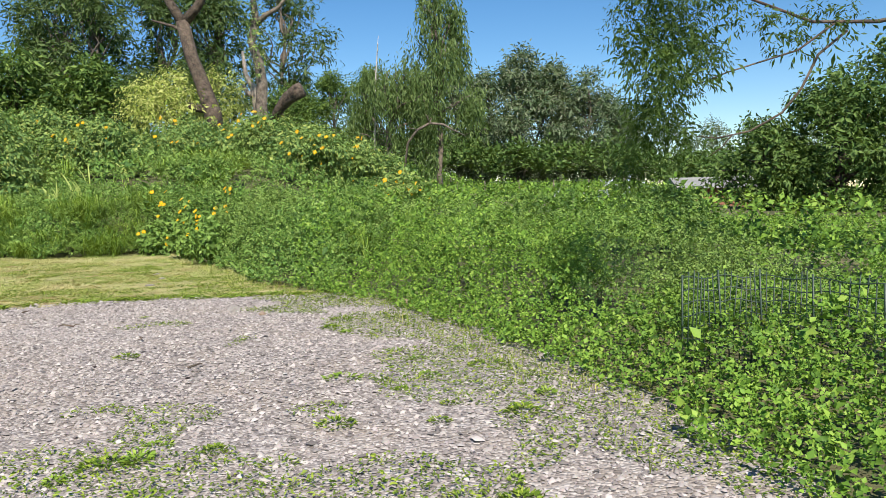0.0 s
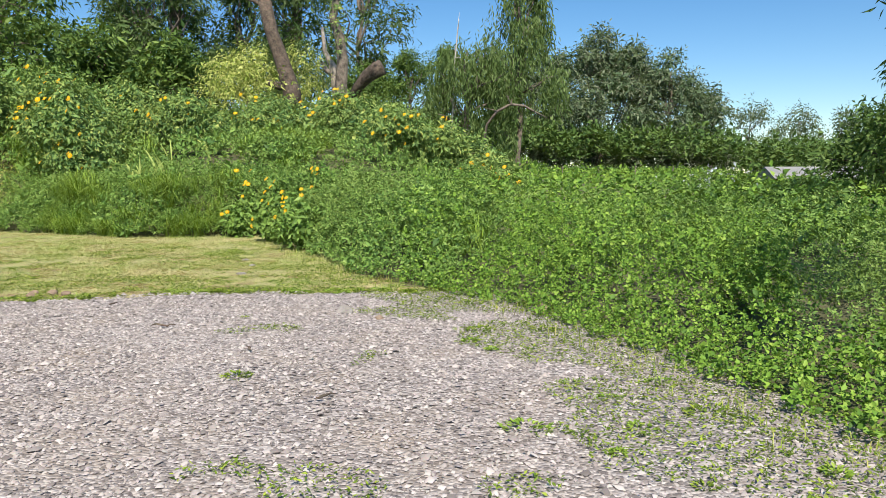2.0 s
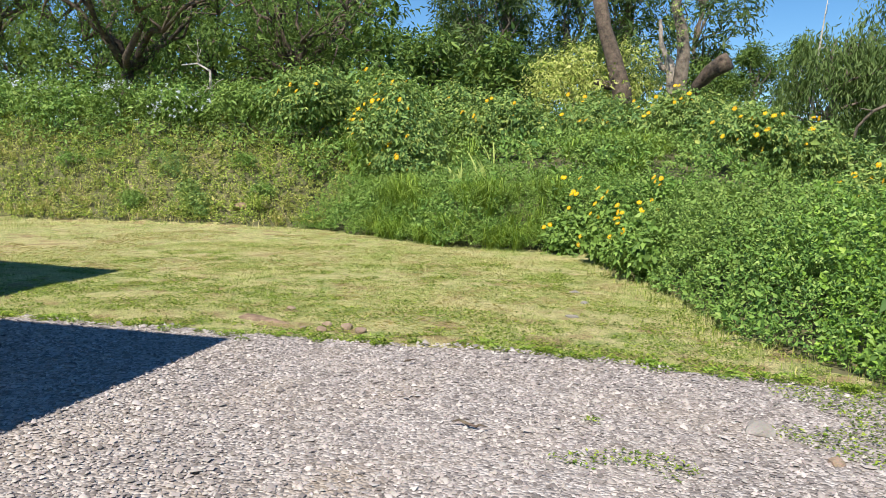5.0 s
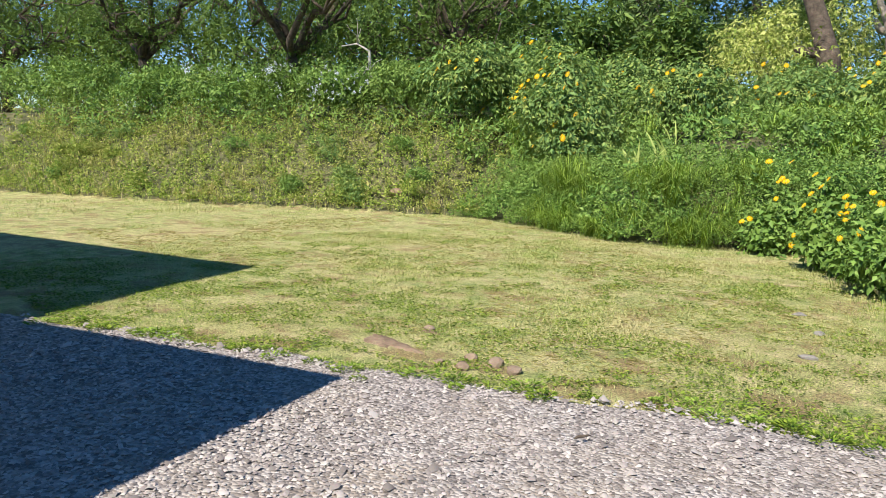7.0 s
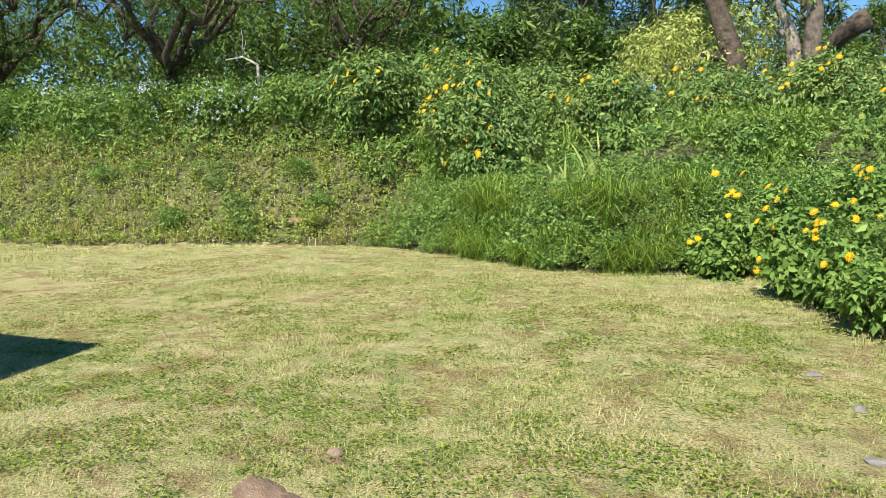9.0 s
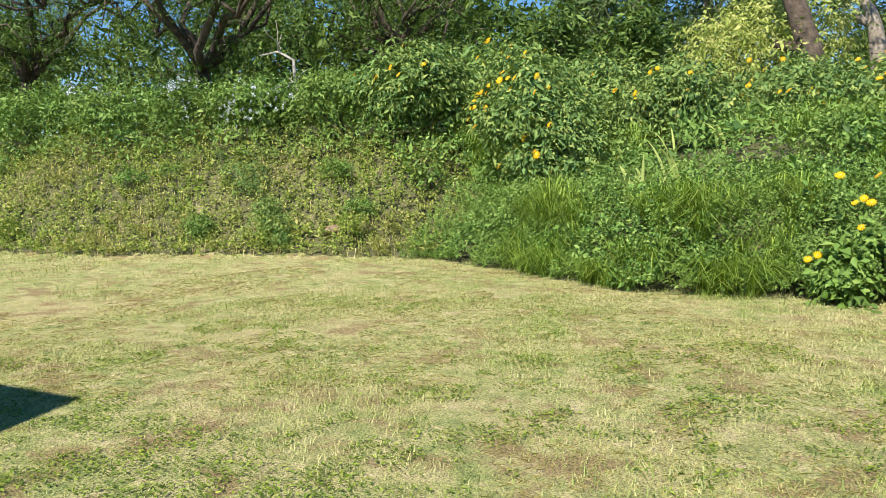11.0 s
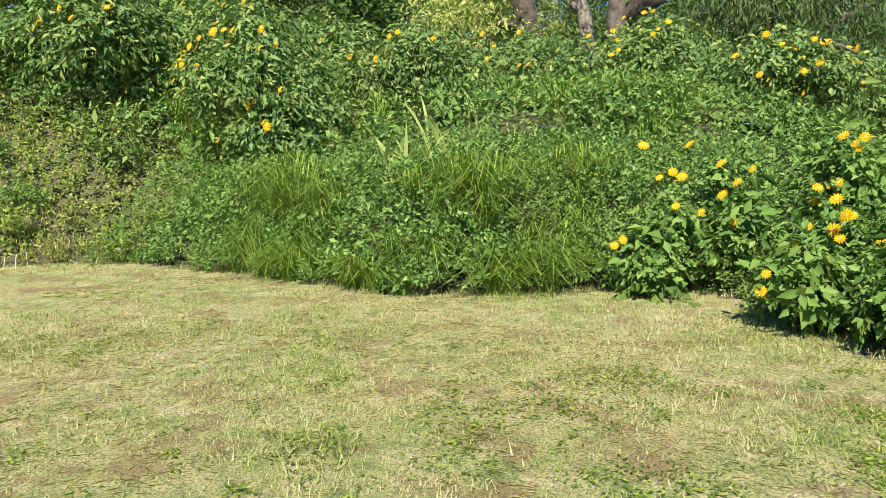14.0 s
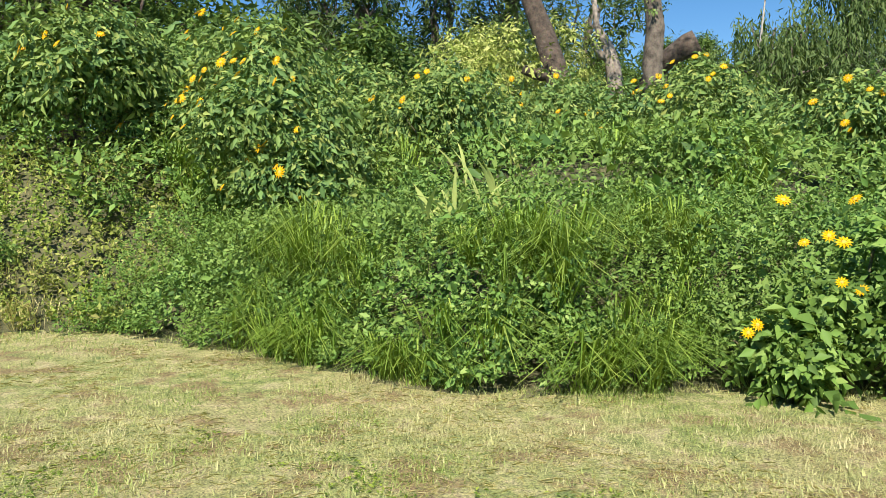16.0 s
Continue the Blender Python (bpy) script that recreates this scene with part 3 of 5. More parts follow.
def grass_tufts(name, rng, count, box, tall, width, mat, label, keep, base=0.0, per=34, category="grass"):
    """Arching tussocks: many blades fanning from each foot."""
    x, y = area(rng, count, *box)
    d = outside(x, y)
    ok = keep(x, y, d)
    x, y, d = x[ok], y[ok], d[ok]
    b0 = base(x, y, d) if callable(base) else base + 0 * x
    size = rng.lognormal(0, 0.25, len(x))
    k = np.repeat(np.arange(len(x)), per)
    n = len(k)
    p = on_ground(x[k] + rng.normal(0, 0.05, n), y[k] + rng.normal(0, 0.05, n)) + np.stack([0 * x[k], 0 * x[k], b0[k]], 1)
    v, t = blades(rng, p, tall * size[k] * rng.uniform(0.55, 1.15, n), width * rng.uniform(0.6, 1.3, n), rng.uniform(0.5, 1.6, n))
    return tagged(new(name, mesh_from(name, v, t, mat)), label, category, kind="stuff")


def east_height(x, y, d):
    d = d + 0.5 * (bumps(x, y, 0.9, 91) - 0.4)
    far = ss(3.5, 8.0, d)
    body = (0.02 + 0.88 * domes(x, y, 2.3, 3) + 0.12 * bumps(x, y, 2.6, 3) + 0.45 * ss(9, 14, y)) * (1 - far * (0.58 + 0.27 * ss(2, 7, x))) * (0.46 + 0.54 * ss(6, 11, y)) * (1 - 0.55 * ss(15.0, 18.5, y))
    return 0.06 + body * ss(0.0, 1.7 - 0.7 * ss(9, 13, y), d) * (0.58 + 0.55 * domes(x, y, 0.6, 4)) + 0.10 * bumps(x, y, 0.3, 44) * ss(-0.1, 0.5, d)


def north_height(x, y, d):
    d = d + 0.7 * (bumps(x, y, 1.1, 92) - 0.45)
    return 0.06 + (0.74 + 0.40 * domes(x, y, 1.9, 6) - 0.36 * ss(1.2, 3.5, d)) * ss(-0.1, 1.1, d) * (0.62 + 0.5 * domes(x, y, 0.6, 14)) + 0.12 * bumps(x, y, 0.3, 45) * ss(-0.1, 0.5, d)


def bank_height(x, y, d):
    return 0.06 + 0.30 * domes(x, y, 0.7, 16) * bumps(x, y, 1.5, 18) + 0.7 * ss(2.6, 5.0, d) * domes(x, y, 1.2, 17)


def undergrowth():
    rng = np.random.default_rng(31)
    broad = lambda x, y: bumps(x, y, 1.8, 71, 2) > 0.46
    near = lambda x, y, d: d < 3.8
    mat_cover("vine_mat", rng, 72000, (-1.8, 7.5, 2.2, 12.0), east_height, (0.038, 0.72), G["vine"], "bright green creeping vine smothering the ground beside the gravel", keep=lambda x, y, d: near(x, y, d) & broad(x, y))
    mat_cover("creeper_mat", rng, 50000, (-1.8, 7.5, 2.2, 12.0), east_height, (0.036, 0.55), G["thicket"], "small-leaved green creeper mingled with the vine", keep=lambda x, y, d: near(x, y, d) & ~broad(x, y))
    mat_cover("vine_mat", rng, 34000, (-4.0, 16, -2.0, 26.0), east_height, (0.080, 0.7), G["vine"], "bright green vine mat rolling away across the open ground", keep=lambda x, y, d: (x > -2.5) & ((d >= 3.7) | (y > 11.8) | (y < 2.4)))
    mat_cover("scrub", rng, 34000, (-7.0, -0.5, 10.6, 21.0), east_height, (0.058, 0.52), G["thicket"], "mid-green leafy scrub crowding over the edge of the lawn", keep=lambda x, y, d: (d < 5) & (x < -1.0))
    mat_cover("meadow_cover", rng, 13000, (-10, 55, 24, 82), lambda x, y, d: 0.12 + 0.3 * domes(x, y, 3.0, 3), (0.26, 0.6), G["vine"], "rough green meadow plants out to the far trees", keep=lambda x, y, d: (x > -3) | (y > 34))
    mixed = lambda x, y: bumps(x, y, 1.5, 73, 2) + 0.10 * ss(-13.5, -10.5, x) > 0.53
    north = lambda x, y, d: (d < 3.2) & (x < -6.9 + 0.3 * (y - 18))
    mat_cover("hedge_plants", rng, 47000, (-16.0, -6.4, 17.2, 24.0), north_height, (0.054, 0.48), G["hedge"], "dark green small-leaved plants along the foot of the bank", keep=lambda x, y, d: north(x, y, d) & ~mixed(x, y))
    mat_cover("hedge_plants", rng, 31000, (-16.0, -6.4, 17.2, 24.0), lambda x, y, d: north_height(x, y, d) + 0.04, (0.074, 0.5), G["thicket"], "lighter broad-leaved vines over the foot of the bank", keep=lambda x, y, d: north(x, y, d) & mixed(x, y))
    mat_cover("bank_scrub", rng, 20000, (-19.5, -1.5, 20.0, 40.0), lambda x, y, d: 0.25 + 0.6 * domes(x, y, 1.4, 6), (0.13, 0.45), G["thicket"], "mid-green scrub on the upper bank", keep=lambda x, y, d: d > 2.0)
    mat_cover("bank_weeds", rng, 58000, (-33, -14.4, 9, 22.5), bank_height, (0.074, 0.55), G["bank"], "yellow-green weeds and dry stalks on the earth bank", keep=lambda x, y, d: (d < 4.2) & (x < -15.7 + 1.0 * bumps(x, y, 1, 9)))
    mat_cover("bank_weeds", rng, 9000, (-50, -33, 0, 16), bank_height, (0.10, 0.6), G["bank"], "yellow-green weeds at the far end of the bank", keep=lambda x, y, d: d < 4.2)
    mat_cover("crest_scrub", rng, 16000, (-33, -15, 13, 27), lambda x, y, d: 0.3 + 1.5 * domes(x, y, 1.7, 19) * ss(2.6, 4.2, d), (0.12, 0.45), G["thicket"], "green scrub along the crest of the bank", keep=lambda x, y, d: (d > 2.8) & (d < 9))
    mat_cover("crest_scrub", rng, 14000, (-80, -33, -8, 24), lambda x, y, d: 0.4 + 1.6 * domes(x, y, 1.9, 19) * ss(2.6, 4.2, d), (0.17, 0.45), G["thicket"], "green scrub along the far crest of the bank", keep=lambda x, y, d: (d > 2.8) & (d < 11))
    grass_tufts("grass_tussocks", rng, 360, (-13.4, -8.4, 17.4, 20.0), 0.62, 0.014, G["grass"], "arching green grass tussocks along the foot of the hedge", lambda x, y, d: (d > 0.0) & (d < 1.7) & (bumps(x, y, 0.9, 23) > 0.42), base=lambda x, y, d: 0.72 * north_height(x, y, d) * ss(0.0, 0.7, d))
    grass_tufts("grass_tussocks", rng, 260, (-17, -7.5, 20.5, 27), 0.6, 0.022, G["grass"], "long green grass tussocks between the shrubs of the bank", lambda x, y, d: (d > 1.4) & (bumps(x, y, 1.3, 24) > 0.47), base=0.45, per=26)
    grass_tufts("grass_tussocks", rng, 300, (-3.5, 5.0, 11.5, 22), 0.55, 0.016, G["grass"], "long grass tussocks standing up through the vines", lambda x, y, d: (d > 0.9) & (bumps(x, y, 1.5, 25) > 0.52), base=0.4, per=26)
    grass_tufts("grass_tussocks", rng, 420, (-33, -14.8, 9, 22.5), 0.34, 0.012, G["drygrass"], "dry straw-coloured tussocks on the face of the bank", lambda x, y, d: (d > 0.0) & (d < 4.2) & (bumps(x, y, 1.1, 26) > 0.48), base=0.05, per=20)
    mat_cover("understorey", rng, 11000, (-22, 60, 80, 97), lambda x, y, d: 1.6 + 3.0 * domes(x, y, 3.6, 3), (0.55, 0.5), G["shade"], "dark scrub under the trees across the meadow", keep=lambda x, y, d: d > 20)
    mat_cover("understorey", rng, 15000, (-80, -20, 4, 33), lambda x, y, d: 1.0 + 2.6 * domes(x, y, 2.6, 33), (0.24, 0.42), G["oliveleaf"], "dark green scrub under the trees behind the bank", keep=lambda x, y, d: (d > 5.6) & (d < 12.0))
    grass_cover("dry_grass", rng, 16000, (-34, -14.8, 9, 22.5), 0.32, 0.010, G["drygrass"], "dry straw-coloured grass on the bank face", lambda x, y, d: (d > -0.05) & (d < 4.5) & (bumps(x, y, 1.1, 26) > 0.5))
    grass_cover("dry_edge_grass", rng, 26000, (-6, 4.5, 1.5, 16), 0.09, 0.006, G["bank"], "dry grass along the foot of the vines", lambda x, y, d: (d > -0.55) & (d < 0.3) & (bumps(x, y, 0.6, 27) > 0.42))


undergrowth()


# ---------------------------------------------------------------- shrubs and trees
def blob_leaves(rng, blobs, n, size, ratio, droop=0.3, outward=1.0, shell=0.55):
    """n leaves spread over the shells of ball-like clumps (x, y, z, r), facing out and a little down the twig."""
    n = max(8, n // 6)
    b = np.array(blobs, float)
    w = b[:, 3] ** 2
    k = rng.choice(len(b), n, p=w / w.sum())
    out = unit(rng.normal(0, 1, (n, 3)) + np.array([[0, 0, 0.25]]))
    r = b[k, 3] * (shell + (1 - shell) * rng.random(n) ** 0.5) * (1 + 0.18 * rng.normal(0, 1, n))
    p = b[k, :3] + out * r[:, None] * np.array([[1, 1, 0.85]])
    ax = out * outward + rng.normal(0, 0.4, (n, 3)) + np.array([[0, 0, 0.2]])
    return sprigs(rng, p, ax, size * 0.85 * rng.lognormal(0, 0.25, n), ratio, k=6, droop=droop, spread=0.35)


def strand_leaves(rng, starts, length, step, size, ratio):
    """Hanging strands of narrow leaves."""
    p, ax, nor = [], [], []
    for s in starts:
        k = max(3, int(length * rng.uniform(0.5, 1.2) / step))
        sway = rng.normal(0, 0.12, 2)
        i = np.arange(k)
        pts = np.stack([s[0] + sway[0] * i * step, s[1] + sway[1] * i * step, s[2] - i * step], 1) + rng.normal(0, 0.05, (k, 3))
        p.append(pts)
        ax.append(rng.normal(0, 0.45, (k, 3)) + np.array([0, 0, -1.0]))
        nor.append(rng.normal(0, 1, (k, 3)))
    p, ax, nor = map(np.concatenate, (p, ax, nor))
    l = size * rng.lognormal(0, 0.25, len(p))
    return leaves(rng, p, ax, nor, l, l * ratio)


def flower_mesh():
    """An open daisy-like head facing +z: two rows of petals round a domed disc."""
    bm = bmesh.new()
    for row, count, r, z in ((0, 12, 1.0, 0.0), (1, 10, 0.72, 0.10)):
        for i in range(count):
            a = 2 * math.pi * (i + 0.5 * row) / count
            c, s = math.cos(a), math.sin(a)
            pts = [(0.2, -0.06, 0.02), (0.6, -0.15, 0.10), (1.0, 0.0, 0.02), (0.6, 0.15, 0.10)]
            vs = [bm.verts.new(((x * c - y * s) * r, (x * s + y * c) * r, h * r + z)) for x, y, h in pts]
            bm.faces.new(vs)
    me = bpy.data.meshes.new("flower")
    bm.to_mesh(me)
    bm.free()
    me.materials.append(G["petal"])
    bm = bmesh.new()
    bmesh.ops.create_icosphere(bm, subdivisions=1, radius=0.3, matrix=Matrix.Diagonal((1, 1, 0.5, 1)) @ Matrix.Translation((0, 0, 0.15)))
    disc = bpy.data.meshes.new("flower_disc")
    bm.to_mesh(disc)
    bm.free()
    disc.materials.append(G["flowerdisc"])
    return me, disc


FLOWER, FLOWER_DISC = flower_mesh()


def add_flower(parent, p, size, rng):
    ob = new("flower", FLOWER)
    ob.parent = parent
    face = Vector((rng.normal(-0.25, 0.35), rng.normal(-0.9, 0.3), rng.uniform(0.2, 1.1)))
    q = face.to_track_quat("Z", "Y")
    ob.matrix_local = Matrix.LocRotScale(Vector(p) - parent.location, q, Vector((size, size, size)))
    child("flower_disc", FLOWER_DISC, ob)
    return ob


def shrub(name, x, y, r, h, mat, label, category="shrub", seed=1, leaf=0.12, ratio=0.5, n=6000, flowers=0, fsize=0.07, droop=0.45, clumps=16, lift=0.0, wide=1.0, stems=5, group=""):
    """A many-stemmed shrub: stems from one foot into clumps of leaves."""
    rng = np.random.default_rng(seed)
    z0 = float(ground_z(x, y)) + lift
    root = new(name)
    root.location = (x, y, z0)
    tagged(root, label, category, group)
    blobs = []
    for i in range(clumps):
        a, q = rng.uniform(0, 2 * np.pi), math.sqrt(rng.random())
        bx, by = x + wide * r * 0.75 * q * math.cos(a), y + r * 0.75 * q * math.sin(a)
        bz = z0 + h * (0.25 + 0.62 * (1 - 0.75 * q * q) * rng.uniform(0.55, 1.0))
        blobs.append((bx, by, bz, r * rng.uniform(0.20, 0.36)))
    inv = np.array([x, y, z0])
    for b in blobs[:stems]:
        path = limb_path(rng, (x + rng.normal(0, 0.12), y + rng.normal(0, 0.12), z0 - 0.1), b[:3], 5, 0.0, 0.05)
        v, t = tube(path - inv, np.linspace(0.035, 0.012, 5), 5)
        child("stem", mesh_from("stem", v, t, G["stem"]), root)
    v, t = blob_leaves(rng, blobs, n, leaf, ratio, droop)
    child("foliage", mesh_from("foliage", v - inv, t, mat), root)
    for i in range(flowers):
        b = max((blobs[k] for k in rng.integers(0, len(blobs), 2)), key=lambda q: 0.6 * q[2] - q[1])
        out = unit(np.array([rng.normal(-0.2, 0.5), -abs(rng.normal(0.6, 0.5)), rng.normal(0.45, 0.4)]))
        add_flower(root, np.array(b[:3]) + out * b[3] * 1.5, fsize * rng.uniform(0.75, 1.2), rng)
    return root


def tree(name, x, y, h, mat, bark, label, seed=1, trunk_r=0.25, crown_lo=0.3, crown_r=3.0, clumps=22, n=7000, leaf=0.22, ratio=0.35, droop=0.4, lean=(0, 0), hang=0, shape=1.0, lift=0.0, category="tree", group="", clump=(0.20, 0.34)):
    rng = np.random.default_rng(seed)
    z0 = float(ground_z(x, y)) + lift
    inv = np.array([x, y, z0])
    root = new(name)
    root.location = (x, y, z0)
    tagged(root, label, category, group)
    top = np.array([x + lean[0], y + lean[1], z0 + h * 0.86])
    spine = limb_path(rng, (x, y, z0 - 0.2), top, 8, 0.0, 0.018)
    parts = [tube(spine - inv, np.linspace(1, 0.16, 8) * trunk_r, 9, rng, 0.08)]
    blobs = []
    for i in range(clumps):
        s = rng.random() ** 0.85
        zz = z0 + h * (crown_lo + (1 - crown_lo) * s)
        prof = math.sin(math.pi * min(1.0, 0.16 + 0.80 * s)) ** 0.7 * shape + (1 - shape) * (1 - 0.8 * s)
        a, q = rng.uniform(0, 2 * np.pi), math.sqrt(rng.random())
        c = np.array([x + lean[0] * s, y + lean[1] * s, 0])
        b = (c[0] + crown_r * prof * q * math.cos(a), c[1] + crown_r * prof * q * math.sin(a), zz - 0.1 * h * q, crown_r * rng.uniform(*clump))
        blobs.append(b)
        start = spine[min(7, max(1, int(1 + 6.5 * (b[2] - z0) / h * 0.75)))]
        parts.append(tube(limb_path(rng, start, b[:3], 5, 0.04, 0.06) - inv, np.linspace(0.34, 0.07, 5) * trunk_r, 5))
    v, t = joined(parts)
    child("trunk", mesh_from("trunk", v, t, bark), root)
    if hang:
        starts = []
        b = np.array(blobs)
        for i in range(int(n / 14)):
            k = b[rng.integers(len(b))]
            o = unit(rng.normal(0, 1, 3)) * k[3]
            starts.append(k[:3] + o)
        v, t = strand_leaves(rng, starts, hang, leaf * 0.75, leaf, ratio)
    else:
        v, t = blob_leaves(rng, blobs, n, leaf, ratio, droop, shell=0.35)
    child("crown", mesh_from("crown", v - inv, t, mat), root)
    return root


TITH = "tall green shrub dotted with yellow daisy flowers on the bank"


def bank_shrubs():
    g = "sunflower shrubs on the bank"
    spec = [  # x, y, radius, height, leaves, flowers, seed
        (-15.9, 22.2, 2.1, 3.2, 17000, 30, 101), (-18.3, 21.5, 1.7, 2.5, 11000, 9, 102), (-14.5, 21.7, 1.3, 2.2, 8000, 9, 111), (-13.8, 25.8, 2.0, 2.3, 11000, 9, 103),
        (-11.4, 29.8, 2.0, 1.7, 11000, 11, 104), (-8.6, 29.4, 1.8, 1.8, 9000, 11, 105), (-6.1, 27.0, 1.7, 2.1, 8000, 12, 106), (-2.6, 26.8, 1.5, 1.5, 8000, 14, 107), (-4.4, 28.4, 1.8, 2.4, 8000, 9, 112),
        (-12.9, 32.0, 2.2, 1.3, 8000, 4, 108), (-16.6, 27.4, 2.2, 2.2, 8000, 2, 109), (-8.6, 33.5, 2.1, 1.3, 8000, 4, 110)]
    for x, y, r, h, n, f, s in spec:
        shrub("flowering_shrub", x, y, r, h, G["tithonia"], TITH, "shrub", s, 0.19, 0.42, int(n * 0.85), int(f * 1.4), 0.085, 0.7, 22, group=g)
    # dense leafy shrubs without flowers among them
    for x, y, r, h, n, s in [(-20.4, 20.4, 1.5, 1.7, 6000, 121), (-22.6, 19.3, 1.5, 1.5, 6000, 127), (-25.6, 17.6, 1.7, 1.4, 6000, 128), (-28.8, 16.0, 1.8, 1.6, 6000, 129), (-32.5, 14.6, 2.2, 1.9, 6000, 130), (-37.5, 12.6, 2.4, 2.1, 6000, 131), (-42, 11, 2.4, 2.2, 6000, 132), (-12.6, 22.0, 1.1, 0.8, 2500, 123), (-8.6, 23.4, 1.4, 0.9, 3000, 124), (-18.9, 25.3, 2.2, 2.8, 5000, 126)]:
        shrub("leafy_shrub", x, y, r, h, G["thicket"], "dense mid-green leafy shrub on the bank", "shrub", s, 0.13, 0.5, n, 0, group="leafy shrubs on the bank")


bank_shrubs()


def sunflower_plants():
    """The big-leaved yellow-flowered plants at the corner of lawn and scrub."""
    rng = np.random.default_rng(140)
    spots = [(-6.98, 18.65, 0.6, 1.5, 12, 141), (-7.7, 18.3, 0.4, 0.65, 2, 142), (-5.25, 16.4, 0.65, 0.85, 4, 143), (-5.75, 18.7, 0.55, 1.6, 9, 144), (-5.6, 17.5, 0.6, 1.15, 10, 145), (-4.8, 15.2, 0.6, 0.8, 0, 146), (-6.25, 16.9, 0.4, 0.65, 2, 147)]
    for x, y, r, h, f, s in spots:
        root = shrub("sunflower_plant", x, y, r, h, G["hedge"], "big-leaved green plant with bright yellow flower heads beside the lawn", "flower", s, 0.13, 0.55, 2600, 0, 0.06, 0.5, 12, group="sunflower plants")
        for i in range(f):
            z = float(ground_z(x, y)) + h * rng.uniform(0.55, 1.08)
            add_flower(root, (x - 0.25 * r + rng.normal(0, 0.45 * r), y - 0.75 * r + rng.normal(0, 0.25 * r), z), 0.06 * rng.uniform(0.8, 1.2), rng)


sunflower_plants()


def pale_canes():
    rng = np.random.default_rng(150)
    for x, y, h, z0, k in ((-11.5, 23.8, 0.75, 2.05, 6), (-12.0, 22.4, 1.0, 1.75, 4), (-10.85, 19.3, 0.7, 1.2, 8), (-11.3, 19.4, 0.65, 1.2, 7), (-10.7, 19.7, 0.95, 1.3, 3)):
        root = new("pale_cane")
        root.location = (x, y, z0)
        tagged(root, "clump of broad pale yellow-green cane leaves rising from the hedge", "plant", "pale canes on the bank")
        for i in range(k):
            a = rng.uniform(0, 2 * np.pi)
            lean = rng.uniform(0.1, 0.9)
            L, w = h * rng.uniform(0.8, 1.3), rng.uniform(0.06, 0.10)
            s = np.linspace(0, 1, 6)[:, None]
            d = np.array([math.cos(a), math.sin(a), 0])
            path = np.array([0.12 * math.cos(a * 3), 0.12 * math.sin(a * 2), 0.0]) + d * lean * L * s ** 1.8 + np.array([0, 0, 1]) * L * (s - 0.35 * lean * s ** 3)
            b = rng.uniform(0, np.pi)
            side = np.array([math.cos(b), math.sin(b), 0])
            prof = (np.array([0.35, 0.8, 1.0, 0.95, 0.6, 0.05]) * w)[:, None]
            v = np.concatenate([path - side * prof * 0.5, path + np.array([0, 0, -0.008]), path + side * prof * 0.5])
            t = []
            for j in range(5):
                for o in (0, 6):
                    t += [(o + j, o + j + 1, o + j + 7), (o + j, o + j + 7, o + j + 6)]
            child("leaf", mesh_from("leaf", v, np.array(t), G["pale"]), root)


pale_canes()


def leaning_tree():
    """The tall tree with a leaning, forked, grey-brown trunk."""
    rng = np.random.default_rng(160)
    base = np.array([-13.0, 35.4, float(ground_z(-13.0, 35.4))])
    root = new("leaning_tree")
    root.location = base
    tagged(root, "tall tree with a leaning, forked, scaly grey-brown trunk", "tree")
    rel = lambda *p: np.array(p) - base
    parts = [tube(np.array([rel(-13.0, 35.4, base[2] - 0.3), rel(-13.3, 35.4, 5.8), rel(-13.75, 35.4, 7.1), rel(-14.25, 35.4, 8.5), rel(-14.62, 35.4, 10.2)]), [0.46, 0.40, 0.36, 0.32, 0.32], 14, rng, 0.09),
             tube(np.array([rel(-14.6, 35.4, 10.1), rel(-15.2, 35.4, 11.1), rel(-16.2, 35.6, 12.8), rel(-16.8, 35.8, 14.6)]), [0.28, 0.23, 0.17, 0.10], 9, rng, 0.07),
             tube(np.array([rel(-14.6, 35.4, 10.1), rel(-13.8, 35.4, 10.9), rel(-12.9, 35.2, 12.2), rel(-12.3, 35.2, 14.4)]), [0.26, 0.21, 0.16, 0.09], 9, rng, 0.07),
             tube(np.array([rel(-13.5, 35.4, 5.9), rel(-14.0, 35.2, 5.95), rel(-14.42, 35.1, 6.12)]), [0.24, 0.20, 0.15], 8, rng, 0.1),
             tube(np.array([rel(-14.5, 35.4, 9.7), rel(-15.1, 35.3, 10.0), rel(-16.1, 35.2, 10.3)]), [0.12, 0.08, 0.04], 7)]
    v, t = joined(parts)
    child("trunk", mesh_from("trunk", v, t, G["bark"]), root)
    blobs = [(-16.8 + rng.normal(0, 1.8), 35.9 + rng.normal(0, 1.5), 14.2 + rng.normal(0, 1.2), rng.uniform(0.6, 1.1)) for _ in range(14)] + [(-12.3 + rng.normal(0, 1.6), 35.4 + rng.normal(0, 1.5), 14.2 + rng.normal(0, 1.2), rng.uniform(0.6, 1.0)) for _ in range(10)]
    v, t = blob_leaves(rng, blobs, 4000, 0.28, 0.22, 0.8)
    child("crown", mesh_from("crown", v - base, t, G["darktree"]), root)


